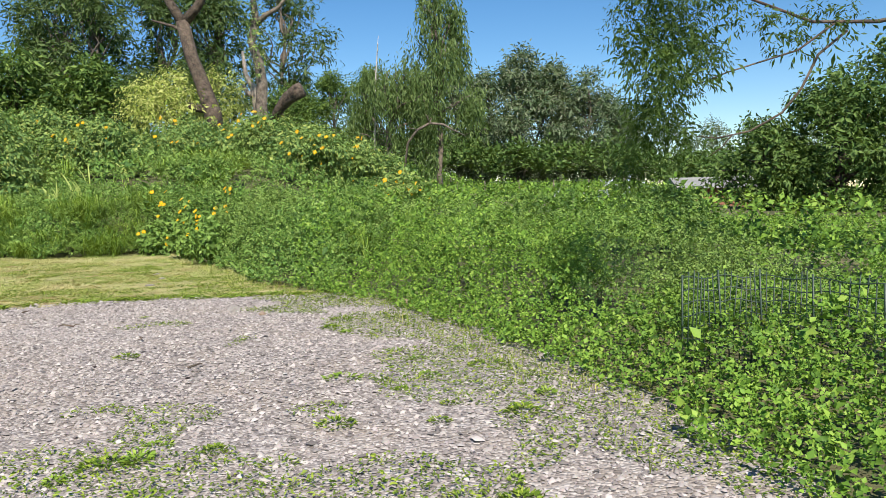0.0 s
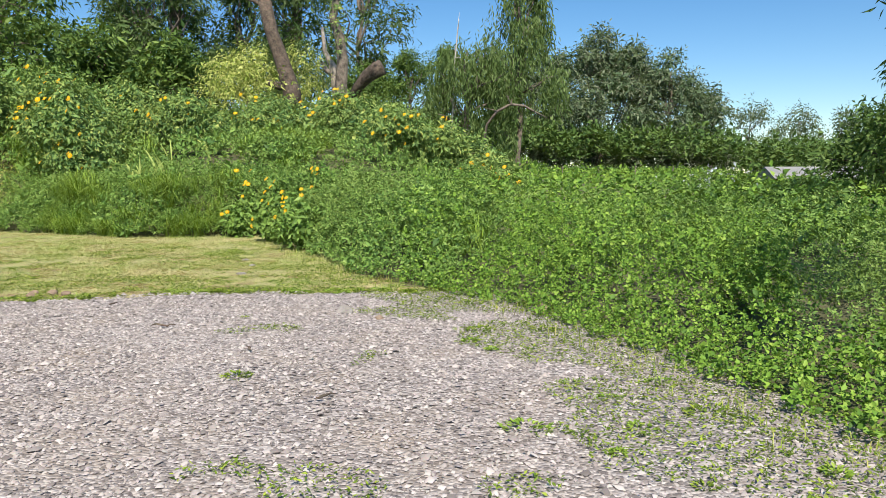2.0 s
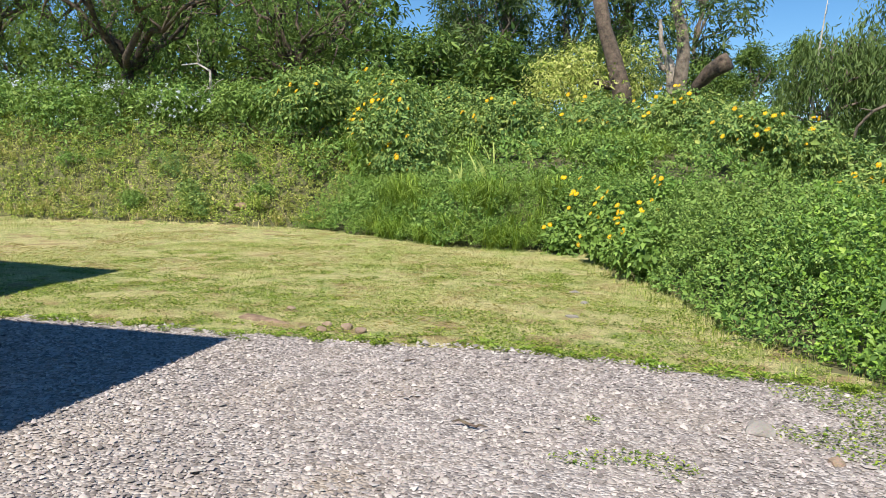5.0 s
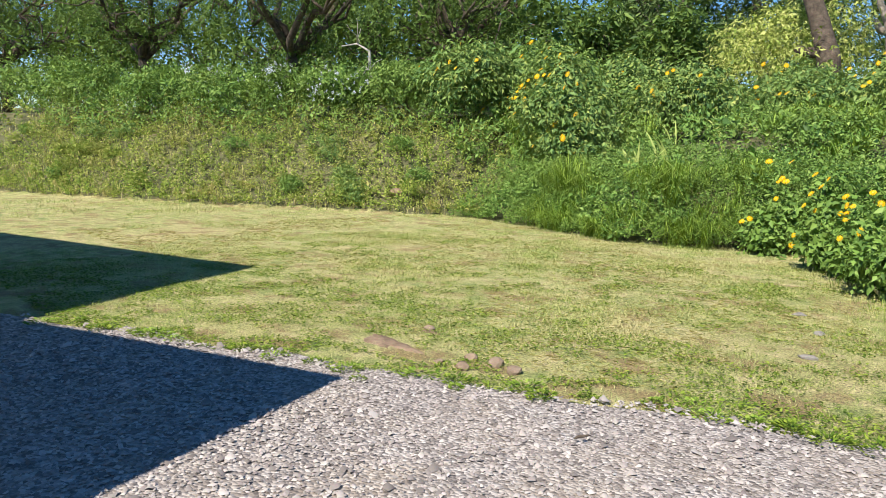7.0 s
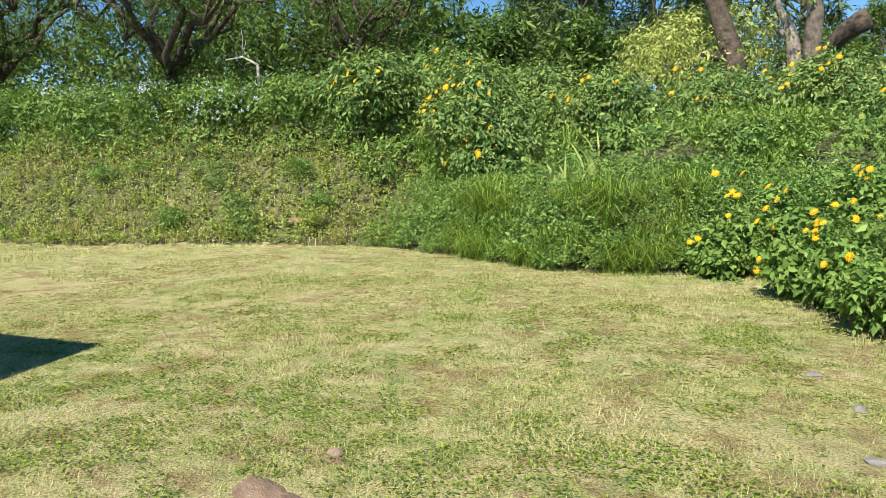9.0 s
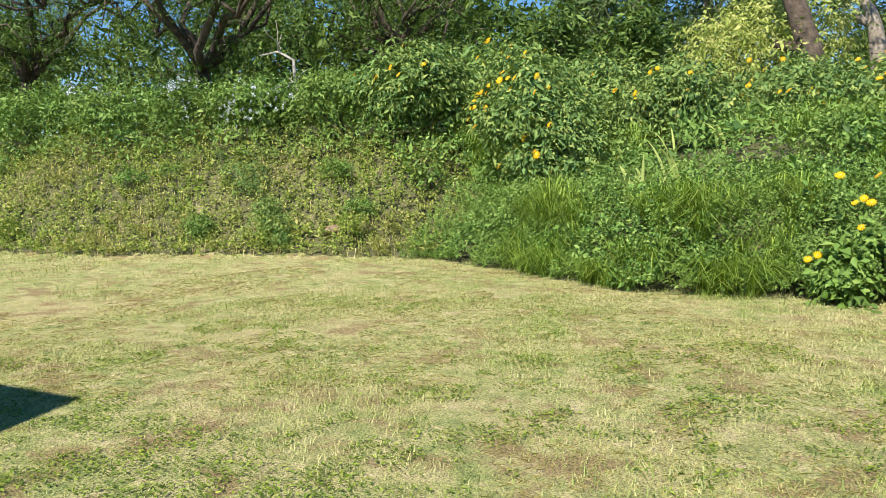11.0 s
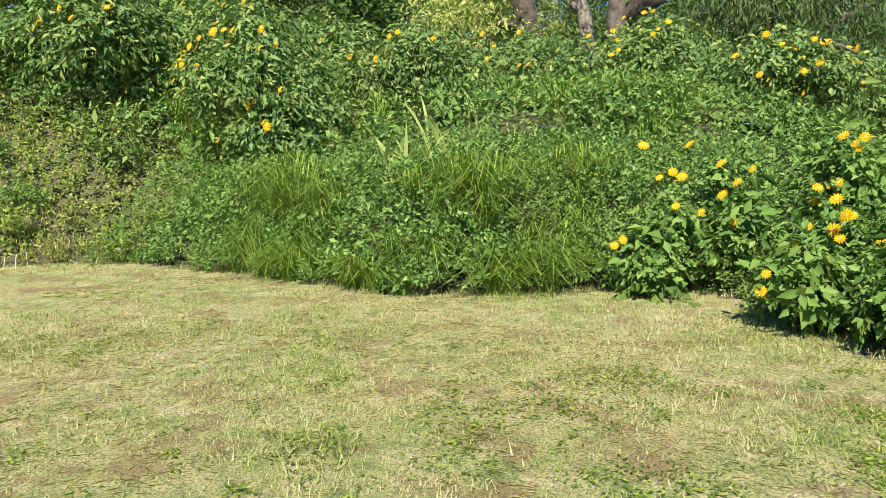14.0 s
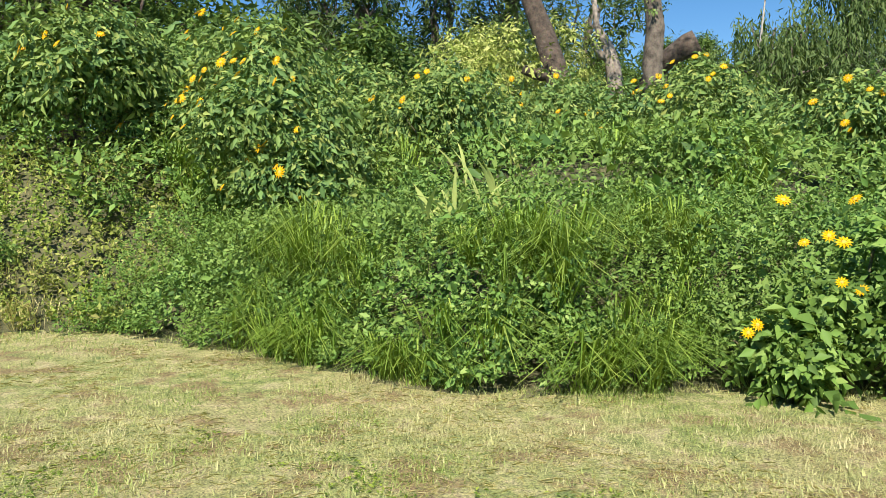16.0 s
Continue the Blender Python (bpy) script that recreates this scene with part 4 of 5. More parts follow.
def vine_clad_tree():
    """A crooked tree with creeper up its trunk."""
    rng = np.random.default_rng(161)
    base = np.array([-10.1, 33.7, float(ground_z(-10.1, 33.7))])
    root = new("vine_clad_tree")
    root.location = base
    tagged(root, "crooked pale-barked tree with creeper climbing its trunk", "tree")
    rel = lambda *p: np.array(p) - base
    parts = [tube(np.array([rel(-10.0, 33.7, base[2] - 0.3), rel(-10.2, 33.7, 5.7), rel(-10.1, 33.7, 6.75), rel(-10.25, 33.7, 7.75), rel(-10.55, 33.7, 8.7), rel(-10.3, 33.7, 9.7), rel(-10.5, 33.7, 12.0)]), [0.32, 0.28, 0.25, 0.22, 0.19, 0.16, 0.09], 12, rng, 0.12),
             tube(np.array([rel(-10.3, 33.7, 9.5), rel(-9.8, 33.7, 9.9), rel(-9.2, 33.7, 10.2), rel(-8.5, 33.7, 11.0)]), [0.15, 0.12, 0.09, 0.05], 7)]
    v, t = joined(parts)
    child("trunk", mesh_from("trunk", v, t, G["palebark"]), root)
    blobs = [(-10.35 + rng.normal(0, 0.12), 33.5, 7.3 + 0.32 * i, 0.26) for i in range(12)]
    v, t = blob_leaves(rng, blobs, 900, 0.12, 0.6, 0.5)
    child("creeper", mesh_from("creeper", v - base, t, G["tithonia"]), root, "yellow-green creeper climbing the trunk")
    blobs = [(-10.5 + rng.normal(0, 2.0), 34.5 + rng.normal(0, 1.5), 12.6 + rng.normal(0, 1.2), rng.uniform(0.5, 1.0)) for _ in range(16)]
    v, t = blob_leaves(rng, blobs, 3000, 0.26, 0.25, 0.8)
    child("crown", mesh_from("crown", v - base, t, G["darktree"]), root)


def pollarded_tree():
    """A squat old tree: a pale barkless stem and a thick limb sawn off."""
    rng = np.random.default_rng(162)
    base = np.array([-11.4, 38.0, float(ground_z(-11.4, 38.0))])
    root = new("pollarded_tree")
    root.location = base
    tagged(root, "squat old tree with a pale barkless stem and a sawn-off limb", "tree")
    rel = lambda *p: np.array(p) - base
    v, t = joined([tube(np.array([rel(-11.5, 38, base[2] - 0.3), rel(-11.8, 38, 5.6), rel(-11.95, 38, 6.6), rel(-12.1, 38, 7.2), rel(-12.5, 38, 8.0), rel(-12.62, 38, 9.2)]), [0.34, 0.30, 0.26, 0.20, 0.12, 0.07], 11, rng, 0.14),
                   tube(np.array([rel(-12.0, 38, 6.8), rel(-12.4, 37.9, 7.0), rel(-12.6, 37.9, 7.4)]), [0.18, 0.15, 0.10], 8, rng, 0.1)])
    child("stem", mesh_from("stem", v, t, G["palestem"]), root, "pale barkless twisted stem")
    v, t = tube(np.array([rel(-11.2, 37.8, 5.2), rel(-10.5, 37.2, 6.0), rel(-9.9, 36.9, 6.5), rel(-9.35, 36.8, 6.8), rel(-9.1, 36.8, 6.92)]), [0.26, 0.27, 0.32, 0.38, 0.37], 12, rng, 0.1)
    child("sawn_limb", mesh_from("sawn_limb", v, t, G["bark"]), root, "thick sawn-off limb with rusty brown bark")


leaning_tree()
vine_clad_tree()
pollarded_tree()


def cream_tree():
    shrub("cream_leaved_tree", -15.4, 37.6, 4.0, 5.0, G["cream"], "broad tree flushed with pale cream-green drooping leaves", "tree", 170, 0.23, 0.36, 11000, 0, droop=0.8, clumps=40)


cream_tree()


def tree_belt():
    dark = "tall dark feathery tree with pale stems, behind the bank"
    for x, y, h, r, n, s in [(-32, 53, 15.5, 4.2, 6500, 201), (-28, 50, 13.5, 3.8, 6000, 202), (-24.5, 54, 14.5, 4.0, 6500, 203), (-19.5, 51, 13.5, 3.6, 6000, 204), (-15.5, 54, 14.5, 3.6, 6000, 205), (-36.5, 56, 12.0, 3.6, 4500, 206)]:
        tree("feathery_tree", x, y, h, G["darktree"], G["palebark"], dark, s, 0.28, 0.06, r, 46, int(n * 1.6), 0.52, 0.26, 0.6, group="dark feathery trees", clump=(0.16, 0.30))
    for x, y, h, r, s in [(-11.3, 52, 6.5, 2.3, 211), (-9.6, 55, 7.2, 2.0, 212), (-13, 48, 5.0, 2.5, 213)]:
        tree("olive_tree", x, y, h, G["oliveleaf"], G["palebark"], "bushy olive-green tree behind the bank", s, 0.2, 0.1, r, 22, 8000, 0.28, 0.35, 0.4, group="olive-green trees")
    tree("weeping_tree", -3.3, 47.5, 14.5, G["weeping"], G["palebark"], "tall weeping tree with hanging pale green strands", 221, 0.22, 0.16, 2.7, 32, 19000, 0.34, 0.22, hang=2.6, group="weeping trees")
    tree("weeping_tree", -6.3, 46.0, 7.2, G["weeping"], G["palebark"], "broad weeping tree with hanging pale green strands", 222, 0.3, 0.35, 3.4, 22, 14000, 0.32, 0.22, hang=2.4, group="weeping trees")
    grey = "grey-green bushy tree at the far side of the meadow"
    for x, y, h, r, n, s in [(-5.8, 91, 11.9, 3.7, 3500, 231), (-2.0, 89, 12.2, 3.9, 4000, 232), (2.2, 89, 14.5, 4.6, 5500, 233), (6.5, 90, 13.0, 4.1, 4500, 234), (10.3, 89, 11.5, 3.9, 4500, 235), (14.1, 90, 8.8, 3.7, 3500, 236), (-9.7, 89, 10.6, 3.7, 3000, 237), (4.3, 97, 13.8, 4.4, 3500, 238)]:
        tree("grey_green_tree", x, y, h * 1.14, G["greytree"], G["palebark"], grey, s, 0.25, 0.02, r, 44, int(n * 2.6), 0.62, 0.32, 0.5, group="trees across the meadow", clump=(0.18, 0.32))
    for x, y, h, r, s in [(21.8, 102, 11.2, 4.4, 241), (28.5, 105, 9.8, 4.6, 242), (34.3, 108, 10.1, 4.6, 243), (40.8, 105, 9.1, 4.4, 244), (18.1, 108, 8.1, 4.2, 245)]:
        tree("distant_tree", x, y, h, G["greytree"], G["palebark"], "small rounded grey-green tree far across the meadow", s, 0.2, 0.02, r, 22, 5000, 0.46, 0.35, 0.4, group="distant trees")
    for x, y, h, r, n, s in [(13.9, 38, 4.3, 2.3, 4500, 251), (17.0, 37, 6.2, 3.2, 8500, 252), (20.8, 36.5, 8.4, 4.2, 9500, 253), (27, 39, 8.5, 4.0, 5000, 254)]:
        tree("shade_tree", x, y, h, G["shade"], G["bark"], "dense dark green spreading shade tree on a short trunk", s, 0.3, 0.06, r, 44, int(n * 1.5), 0.34, 0.42, 0.4, group="shade trees", clump=(0.18, 0.30))
    for x, y, h, r, s in [(-38, 40, 8.5, 3.5, 261), (-33, 42, 7.6, 3.0, 262), (-43, 41, 9.5, 3.8, 263), (-27, 40, 5.8, 2.6, 264), (-23.2, 41, 5.2, 2.2, 265), (-50, 40, 9, 4, 266), (-56, 30, 9, 4, 267), (-49, 32, 9, 4, 268), (-42.5, 31.5, 10.5, 3.8, 269), (-37, 32, 10.5, 3.4, 270), (-31.5, 31.5, 10, 3.0, 271), (-27, 32, 8.5, 2.8, 272), (-62, 22, 9, 4, 273), (-53, 22, 7.5, 3.2, 274), (-70, 17, 10, 4.5, 275), (-67, 27, 11, 4.5, 276), (-77, 8, 10, 4.5, 277)]:
        tree("bank_tree", x, y, h, G["oliveleaf"], G["bark"], "olive-green bushy tree standing beyond the bank", s, 0.25, 0.02, r * 1.25, 38, 4200, 0.52, 0.38, 0.5, group="trees beyond the bank")


tree_belt()


def spreading_tree(x, y, seed, label, spread, h, n):
    """A low spreading tree whose bare dark limbs show below its crown."""
    rng = np.random.default_rng(seed)
    z0 = float(ground_z(x, y))
    base = np.array([x, y, z0])
    root = new("spreading_tree")
    root.location = base
    tagged(root, label, "tree", "spreading trees on the bank")
    fork = np.array([0.2, 0, h * 0.28])
    parts = [tube(np.array([[0, 0, -0.2], [0.1, 0, h * 0.14], fork]), [0.28, 0.24, 0.21], 10, rng, 0.08)]
    blobs, ends = [], []
    for i in range(9):
        a = 2 * np.pi * i / 9 + rng.normal(0, 0.2)
        end = fork + np.array([spread * math.cos(a) * rng.uniform(0.6, 1.0), 0.6 * spread * math.sin(a), h * rng.uniform(0.12, 0.5)])
        path = limb_path(rng, fork, end, 7, 0.06, 0.05)
        parts.append(tube(path, np.linspace(0.15, 0.03, 7), 7))
        blobs += [(*(path[k] + rng.normal(0, 0.7, 3) + np.array([0, 0, 0.3])), rng.uniform(0.35, 0.75)) for k in (2, 3, 4, 5, 6)]
        for j in range(6):
            e = path[3 + j % 4] + rng.normal(0, 1.0, 3) + np.array([0, 0, 0.8])
            parts.append(tube(limb_path(rng, path[3 + j % 3], e, 5, 0.05, 0.09), np.linspace(0.07, 0.015, 5), 5))
            blobs.append((*e, rng.uniform(0.45, 0.85)))
    v, t = joined(parts)
    child("trunk", mesh_from("trunk", v, t, G["bark"]), root)
    v, t = blob_leaves(rng, blobs, n, 0.15, 0.30, 0.6, shell=0.3)
    child("crown", mesh_from("crown", v, t, G["oliveleaf"]), root)
    return root


spreading_tree(-26.8, 20.0, 301, "wide spreading tree with dark crooked limbs under a ragged green crown", 6.0, 8.0, 30000)
spreading_tree(-23.6, 25.5, 304, "tall leafy tree with dark limbs standing behind the bank", 3.4, 8.0, 18000)
spreading_tree(-33.5, 17.0, 302, "wide low tree with dark crooked limbs on the bank", 5.5, 8.0, 26000)
spreading_tree(-43.0, 14.0, 303, "leafy green tree at the far end of the bank", 5.0, 8.5, 20000)


def dead_branch(name, pts, radii, twigs, seed, mat, label):
    rng = np.random.default_rng(seed)
    pts = np.array(pts, float)
    root_p = pts[0].copy()
    parts = [tube(pts - root_p, radii, 7, rng, 0.08)]
    for i in range(twigs):
        k = rng.integers(1, len(pts))
        e = pts[k] + rng.normal(0, 0.35, 3) + np.array([0, 0, 0.1])
        parts.append(tube(limb_path(rng, pts[k], e, 4, 0.05, 0.1) - root_p, np.linspace(radii[min(k, len(radii) - 1)] * 0.6, 0.008, 4), 5))
    v, t = joined(parts)
    ob = new(name, mesh_from(name, v, t, mat))
    ob.location = root_p
    return tagged(ob, label, "branch")


dead_branch("bleached_branch", [(-22.2, 20.6, 3.2), (-22.0, 20.2, 4.3), (-21.9, 20.1, 4.95), (-22.3, 19.9, 5.2), (-22.9, 19.7, 5.15)], [0.07, 0.055, 0.045, 0.035, 0.02], 8, 311, G["twig"], "bleached bare branch sticking out of the bank scrub")
dead_branch("arching_dead_branch", [(-5.4, 44.6, 1.5), (-4.9, 44.3, 4.6), (-4.3, 44, 5.3), (-3.5, 44, 5.7), (-2.7, 44, 5.6), (-2.1, 44, 5.25), (-1.4, 44, 4.9)], [0.07, 0.07, 0.075, 0.08, 0.07, 0.05, 0.02], 7, 312, G["palebark"], "arching bare grey dead branch in front of the far trees")
dead_branch("dead_pole_branch", [(-7.2, 45, 2.0), (-6.9, 45, 8.6), (-6.75, 45, 10.2), (-6.65, 45, 11.2)], [0.07, 0.05, 0.03, 0.012], 2, 313, G["twig"], "thin bare dead stem standing above the weeping tree")


def mounds():
    """Rounded bushes that swell out of the vines and the hedge."""
    g = "leafy bushes round the clearing"
    spec = [(-3.2, 14.2, 0.9, 1.15, "thicket"), (-2.2, 13.2, 0.9, 1.05, "thicket"), (-4.4, 15.9, 0.7, 0.8, "hedge"), (-0.9, 12.3, 0.8, 0.8, "vine"), (0.2, 13.4, 1.0, 0.85, "vine"),
            (0.7, 11.0, 0.8, 0.7, "vine"), (2.2, 12.0, 0.9, 0.75, "vine"), (2.3, 9.4, 0.7, 0.5, "vine"), (3.3, 7.4, 0.7, 0.42, "vine"), (4.0, 10.4, 0.9, 0.45, "thicket"), (-1.6, 15.4, 1.1, 1.1, "thicket"),
            (2.4, 15.8, 1.2, 0.7, "vine"), (-8.4, 19.2, 0.7, 0.75, "hedge"), (-9.7, 18.5, 0.7, 0.8, "hedge"), (-12.6, 19.0, 0.8, 0.8, "hedge"), (-14.0, 19.6, 0.9, 0.9, "hedge"), (-14.9, 20.0, 0.8, 0.85, "hedge"),
            (-7.0, 20.0, 0.9, 0.95, "thicket"), (-9.2, 21.6, 1.1, 0.6, "thicket"), (-13.4, 22.8, 1.0, 0.7, "thicket"), (-6.0, 22.2, 1.2, 0.8, "thicket"), (-4.3, 19.6, 1.0, 0.55, "thicket"), (-3.0, 17.8, 0.9, 0.6, "thicket")]
    for i, (x, y, r, h, m) in enumerate(spec):
        shrub("leafy_bush", x, y, r, h, G[m], "rounded leafy green bush swelling out of the undergrowth", "bush", 700 + i, 0.048 + 0.0022 * max(0.0, y - 9), 0.55, 3700, 0, droop=0.3, clumps=18, stems=3, group=g)


mounds()


def bank_plants():
    """Low clumps that break up the face of the bank."""
    rng = np.random.default_rng(760)
    for i in range(26):
        x = rng.uniform(-33, -17)
        y0 = np.interp(x, [-32, -25.1, -22, -19.6, -17], [9.8, 13.1, 14.8, 16.25, 17.8])
        y = y0 + rng.uniform(0.4, 3.2)
        m = ("thicket", "bank", "tithonia")[i % 3]
        shrub("bank_plant", x, y, rng.uniform(0.35, 0.7), rng.uniform(0.35, 0.75), G[m], "low weedy green clump growing on the face of the bank", "plant", 770 + i, 0.075, 0.5, 1100, 0, droop=0.3, clumps=8, stems=2, group="weedy clumps on the bank")


bank_plants()


def plumbago(x, y, r, h, seed):
    rng = np.random.default_rng(seed)
    root = shrub("blue_flowering_shrub", x, y, r, h, G["plumbago"], "dark shrub covered in pale blue-white flower clusters", "shrub", seed, 0.10, 0.5, 3000, group="pale blue flowering shrubs")
    base = np.array(root.location)
    blobs = [(x + rng.normal(0, r * 0.5), y - abs(rng.normal(0.3, r * 0.4)), base[2] + h * rng.uniform(0.45, 1.0), 0.14) for _ in range(18)]
    v, t = blob_leaves(rng, blobs, 420, 0.06, 0.9, 0.1)
    child("blossom", mesh_from("blossom", v - base, t, G["bluepetal"]), root, "pale blue-white blossom")


for px, py, pr, ph, ps in [(-26.6, 17.3, 1.2, 1.5, 321), (-24.2, 18.2, 1.3, 1.6, 322), (-22.0, 19.2, 1.1, 1.4, 323), (5.6, 30.0, 1.6, 1.5, 324)]:
    plumbago(px, py, pr, ph, ps)
shrub("vine_mound", 4.7, 16.4, 1.3, 1.35, G["thicket"], "rounded mound of vine-covered bush in the open ground", "shrub", 331, 0.12, 0.6, 5000, clumps=22)
shrub("leafy_shrub", 1.1, 19.3, 0.8, 1.05, G["vine"], "small bright green bush standing out of the vines", "shrub", 332, 0.12, 0.6, 2500, clumps=16)
shrub("leafy_shrub", -3.2, 15.2, 1.0, 1.05, G["thicket"], "leafy green bush rising at the edge of the lawn", "shrub", 333, 0.10, 0.55, 5000, clumps=20, wide=1.2)
shrub("leafy_shrub", 5.6, 24.0, 1.8, 0.6, G["vine"], "low bright green bush out in the meadow", "shrub", 334, 0.15, 0.6, 3000, clumps=18, wide=1.6)


def overhanging_tree():
    """The tree beside the vines whose boughs hang into the clearing."""
    rng = np.random.default_rng(340)
    base = np.array([8.2, 6.2, float(ground_z(8.2, 6.2))])
    root = new("overhanging_tree")
    root.location = base
    tagged(root, "ash-like tree with a leafy bough hanging low over the vines", "tree")
    fork = np.array([8.0, 6.3, 3.2])
    parts = [tube(np.array([base - [0, 0, 0.2], [8.1, 6.2, 1.6], fork]) - base, [0.26, 0.21, 0.19], 10, rng, 0.06)]
    bough = np.array([fork, [6.4, 6.4, 3.05], [5.2, 6.5, 2.75], [4.53, 6.6, 2.66], [4.03, 6.6, 2.68], [3.4, 6.6, 2.95], [2.9, 6.7, 3.2]])
    parts.append(tube(bough - base, [0.10, 0.05, 0.024, 0.016, 0.013, 0.010, 0.006], 8, rng, 0.05))
    arch = np.array([[4.3, 6.6, 2.6], [4.08, 6.6, 2.42], [3.95, 6.6, 2.15], [3.8, 6.6, 1.96], [3.55, 6.6, 1.82], [3.29, 6.6, 1.77], [3.12, 6.6, 1.79]])
    parts.append(tube(arch - base, [0.012, 0.011, 0.0105, 0.010, 0.0085, 0.006, 0.0035], 7))
    parts.append(tube(np.array([[4.2, 6.6, 2.66], [3.9, 6.55, 2.45], [3.34, 6.5, 2.29], [3.1, 6.5, 2.2]]) - base, [0.010, 0.008, 0.006, 0.004], 6))
    parts.append(tube(np.array([[3.4, 6.6, 1.79], [3.33, 6.6, 1.70], [3.22, 6.6, 1.62]]) - base, [0.008, 0.006, 0.003], 5))
    crown = []
    for i in range(34):
        a, q = rng.uniform(0, 2 * np.pi), math.sqrt(rng.random())
        c = np.array([5.2 + 3.4 * q * math.cos(a), 8.4 + 2.9 * q * math.sin(a), 5.5 + 2.2 * rng.random()])
        parts.append(tube(limb_path(rng, fork, c, 5, 0.05, 0.05) - base, np.linspace(0.08, 0.015, 5), 5))
        crown.append((*c, rng.uniform(0.5, 0.9)))
    v, t = joined(parts)
    child("trunk", mesh_from("trunk", v, t, G["bark"]), root)
    v, t = blob_leaves(rng, crown, 15000, 0.15, 0.32, 0.8, shell=0.3)
    child("crown", mesh_from("crown", v - base, t, G["nearleaf"]), root)
    spray = [(2.85 + 0.16 * math.sin(i * 1.7) + rng.normal(0, 0.10), 6.6 + rng.normal(0, 0.25), 3.1 - 0.085 * i, 0.14 + 0.10 * math.sin(math.pi * (0.2 + i / 22)) + rng.uniform(0, 0.05)) for i in range(19)]
    spray += [(2.5, 6.6, 2.72, 0.10), (2.6, 6.5, 2.45, 0.12), (3.9, 6.6, 2.52, 0.13), (4.15, 6.5, 2.58, 0.12), (4.0, 6.6, 2.75, 0.10), (3.5, 6.6, 2.72, 0.16), (3.7, 6.5, 2.62, 0.15), (3.3, 6.6, 2.85, 0.16), (4.3, 6.6, 2.72, 0.14), (3.1, 6.5, 2.65, 0.12)]
    v, t = blob_leaves(rng, spray, 11000, 0.066, 0.27, 0.9, shell=0.2)
    child("hanging_spray", mesh_from("hanging_spray", v - base, t, G["nearleaf"]), root, "hanging spray of narrow green leaflets")


overhanging_tree()


# ---------------------------------------------------------------- built things
def box_mesh(name, size, mat, bevel=0.01):
    bm = bmesh.new()
    bmesh.ops.create_cube(bm, size=1, matrix=Matrix.Diagonal((*size, 1)))
    bmesh.ops.bevel(bm, geom=bm.edges[:], offset=bevel, segments=1, affect="EDGES")
    me = bpy.data.meshes.new(name)
    bm.to_mesh(me)
    bm.free()
    me.materials.append(mat)
    return me


def slab(name, corners, z, thick, mat):
    """A flat many-sided slab with its underside at z."""
    bm = bmesh.new()
    low = [bm.verts.new((x, y, z)) for x, y in corners]
    high = [bm.verts.new((x, y, z + thick)) for x, y in corners]
    bm.faces.new(low[::-1])
    bm.faces.new(high)
    k = len(corners)
    for i in range(k):
        bm.faces.new((low[i], low[(i + 1) % k], high[(i + 1) % k], high[i]))
    me = bpy.data.meshes.new(name)
    bm.to_mesh(me)
    bm.free()
    me.materials.append(mat)
    return me


def home():
    """The house behind the walk, seen only by the shadow of its roofs."""
    root = new("house")
    tagged(root, "cream-walled house with a low porch roof, beside the drive", "house")
    k = 1 / math.tan(SUN_EL)
    def corner(x, y, z):
        return np.array([x + SUN_DIR.x * k * z, y + SUN_DIR.y * k * z])
    c1, e1, e2 = corner(-6.14, 8.17, 2.8), np.array([-0.927, -0.376]), np.array([0.387, -0.92])
    c2, f1, f2 = corner(-10.98, 10.05, 3.9), np.array([-0.957, -0.288]), np.array([0.47, -0.88])
    child("porch_roof", slab("porch_roof", [c1, c1 + 5.2 * e1, c1 + 5.2 * e1 + 6 * e2, c1 + 6 * e2], 2.8, 0.12, G["roof"]), root)
    child("roof", slab("roof", [c2, c2 + 11 * f1, c2 + 11 * f1 + 9 * f2, c2 + 9 * f2], 3.9, 0.16, G["roof"]), root)
    inner = [c2 + 0.6 * f1 + 0.6 * f2, c2 + 10.4 * f1 + 0.6 * f2, c2 + 10.4 * f1 + 8.4 * f2, c2 + 0.6 * f1 + 8.4 * f2]
    child("wall", slab("wall", inner, -0.1, 4.0, G["wall"]), root)
    for s in (0.15, 5.85):
        p = c1 + 0.15 * e1 + s * e2
        post = child("porch_post", box_mesh("porch_post", (0.1, 0.1, 2.82), G["post"]), root)
        post.location = (p[0], p[1], 1.4)


home()


def far_house():
    root = new("cottage")
    root.location = (13.6, 46.0, float(ground_z(13.6, 46.0)) - 0.3)
    tagged(root, "low red-walled cottage with a pale grey roof behind the shade trees", "house")
    w = child("wall", box_mesh("wall", (5.0, 4.0, 1.3), G["redwall"], 0.02), root)
    w.location = (1.2, 2.0, 0.65)
    bm = bmesh.new()
    pts = [(-2.9, -2.5, 0), (2.9, -2.5, 0), (2.9, 2.5, 0), (-2.9, 2.5, 0), (-2.9, 0, 0.7), (2.9, 0, 0.7)]
    vs = [bm.verts.new(p) for p in pts]
    for f in ((0, 1, 5, 4), (2, 3, 4, 5), (0, 4, 3), (1, 2, 5), (3, 2, 1, 0)):
        bm.faces.new([vs[i] for i in f])
    me = bpy.data.meshes.new("roof")
    bm.to_mesh(me)
    bm.free()
    me.materials.append(G["roof"])
    r = child("roof", me, root)
    r.location = (0.6, 2.0, 1.3)
    a = child("window", box_mesh("window", (0.9, 0.06, 0.6), G["roof"], 0.01), root)
    a.location = (1.9, -0.04, 0.75)


far_house()


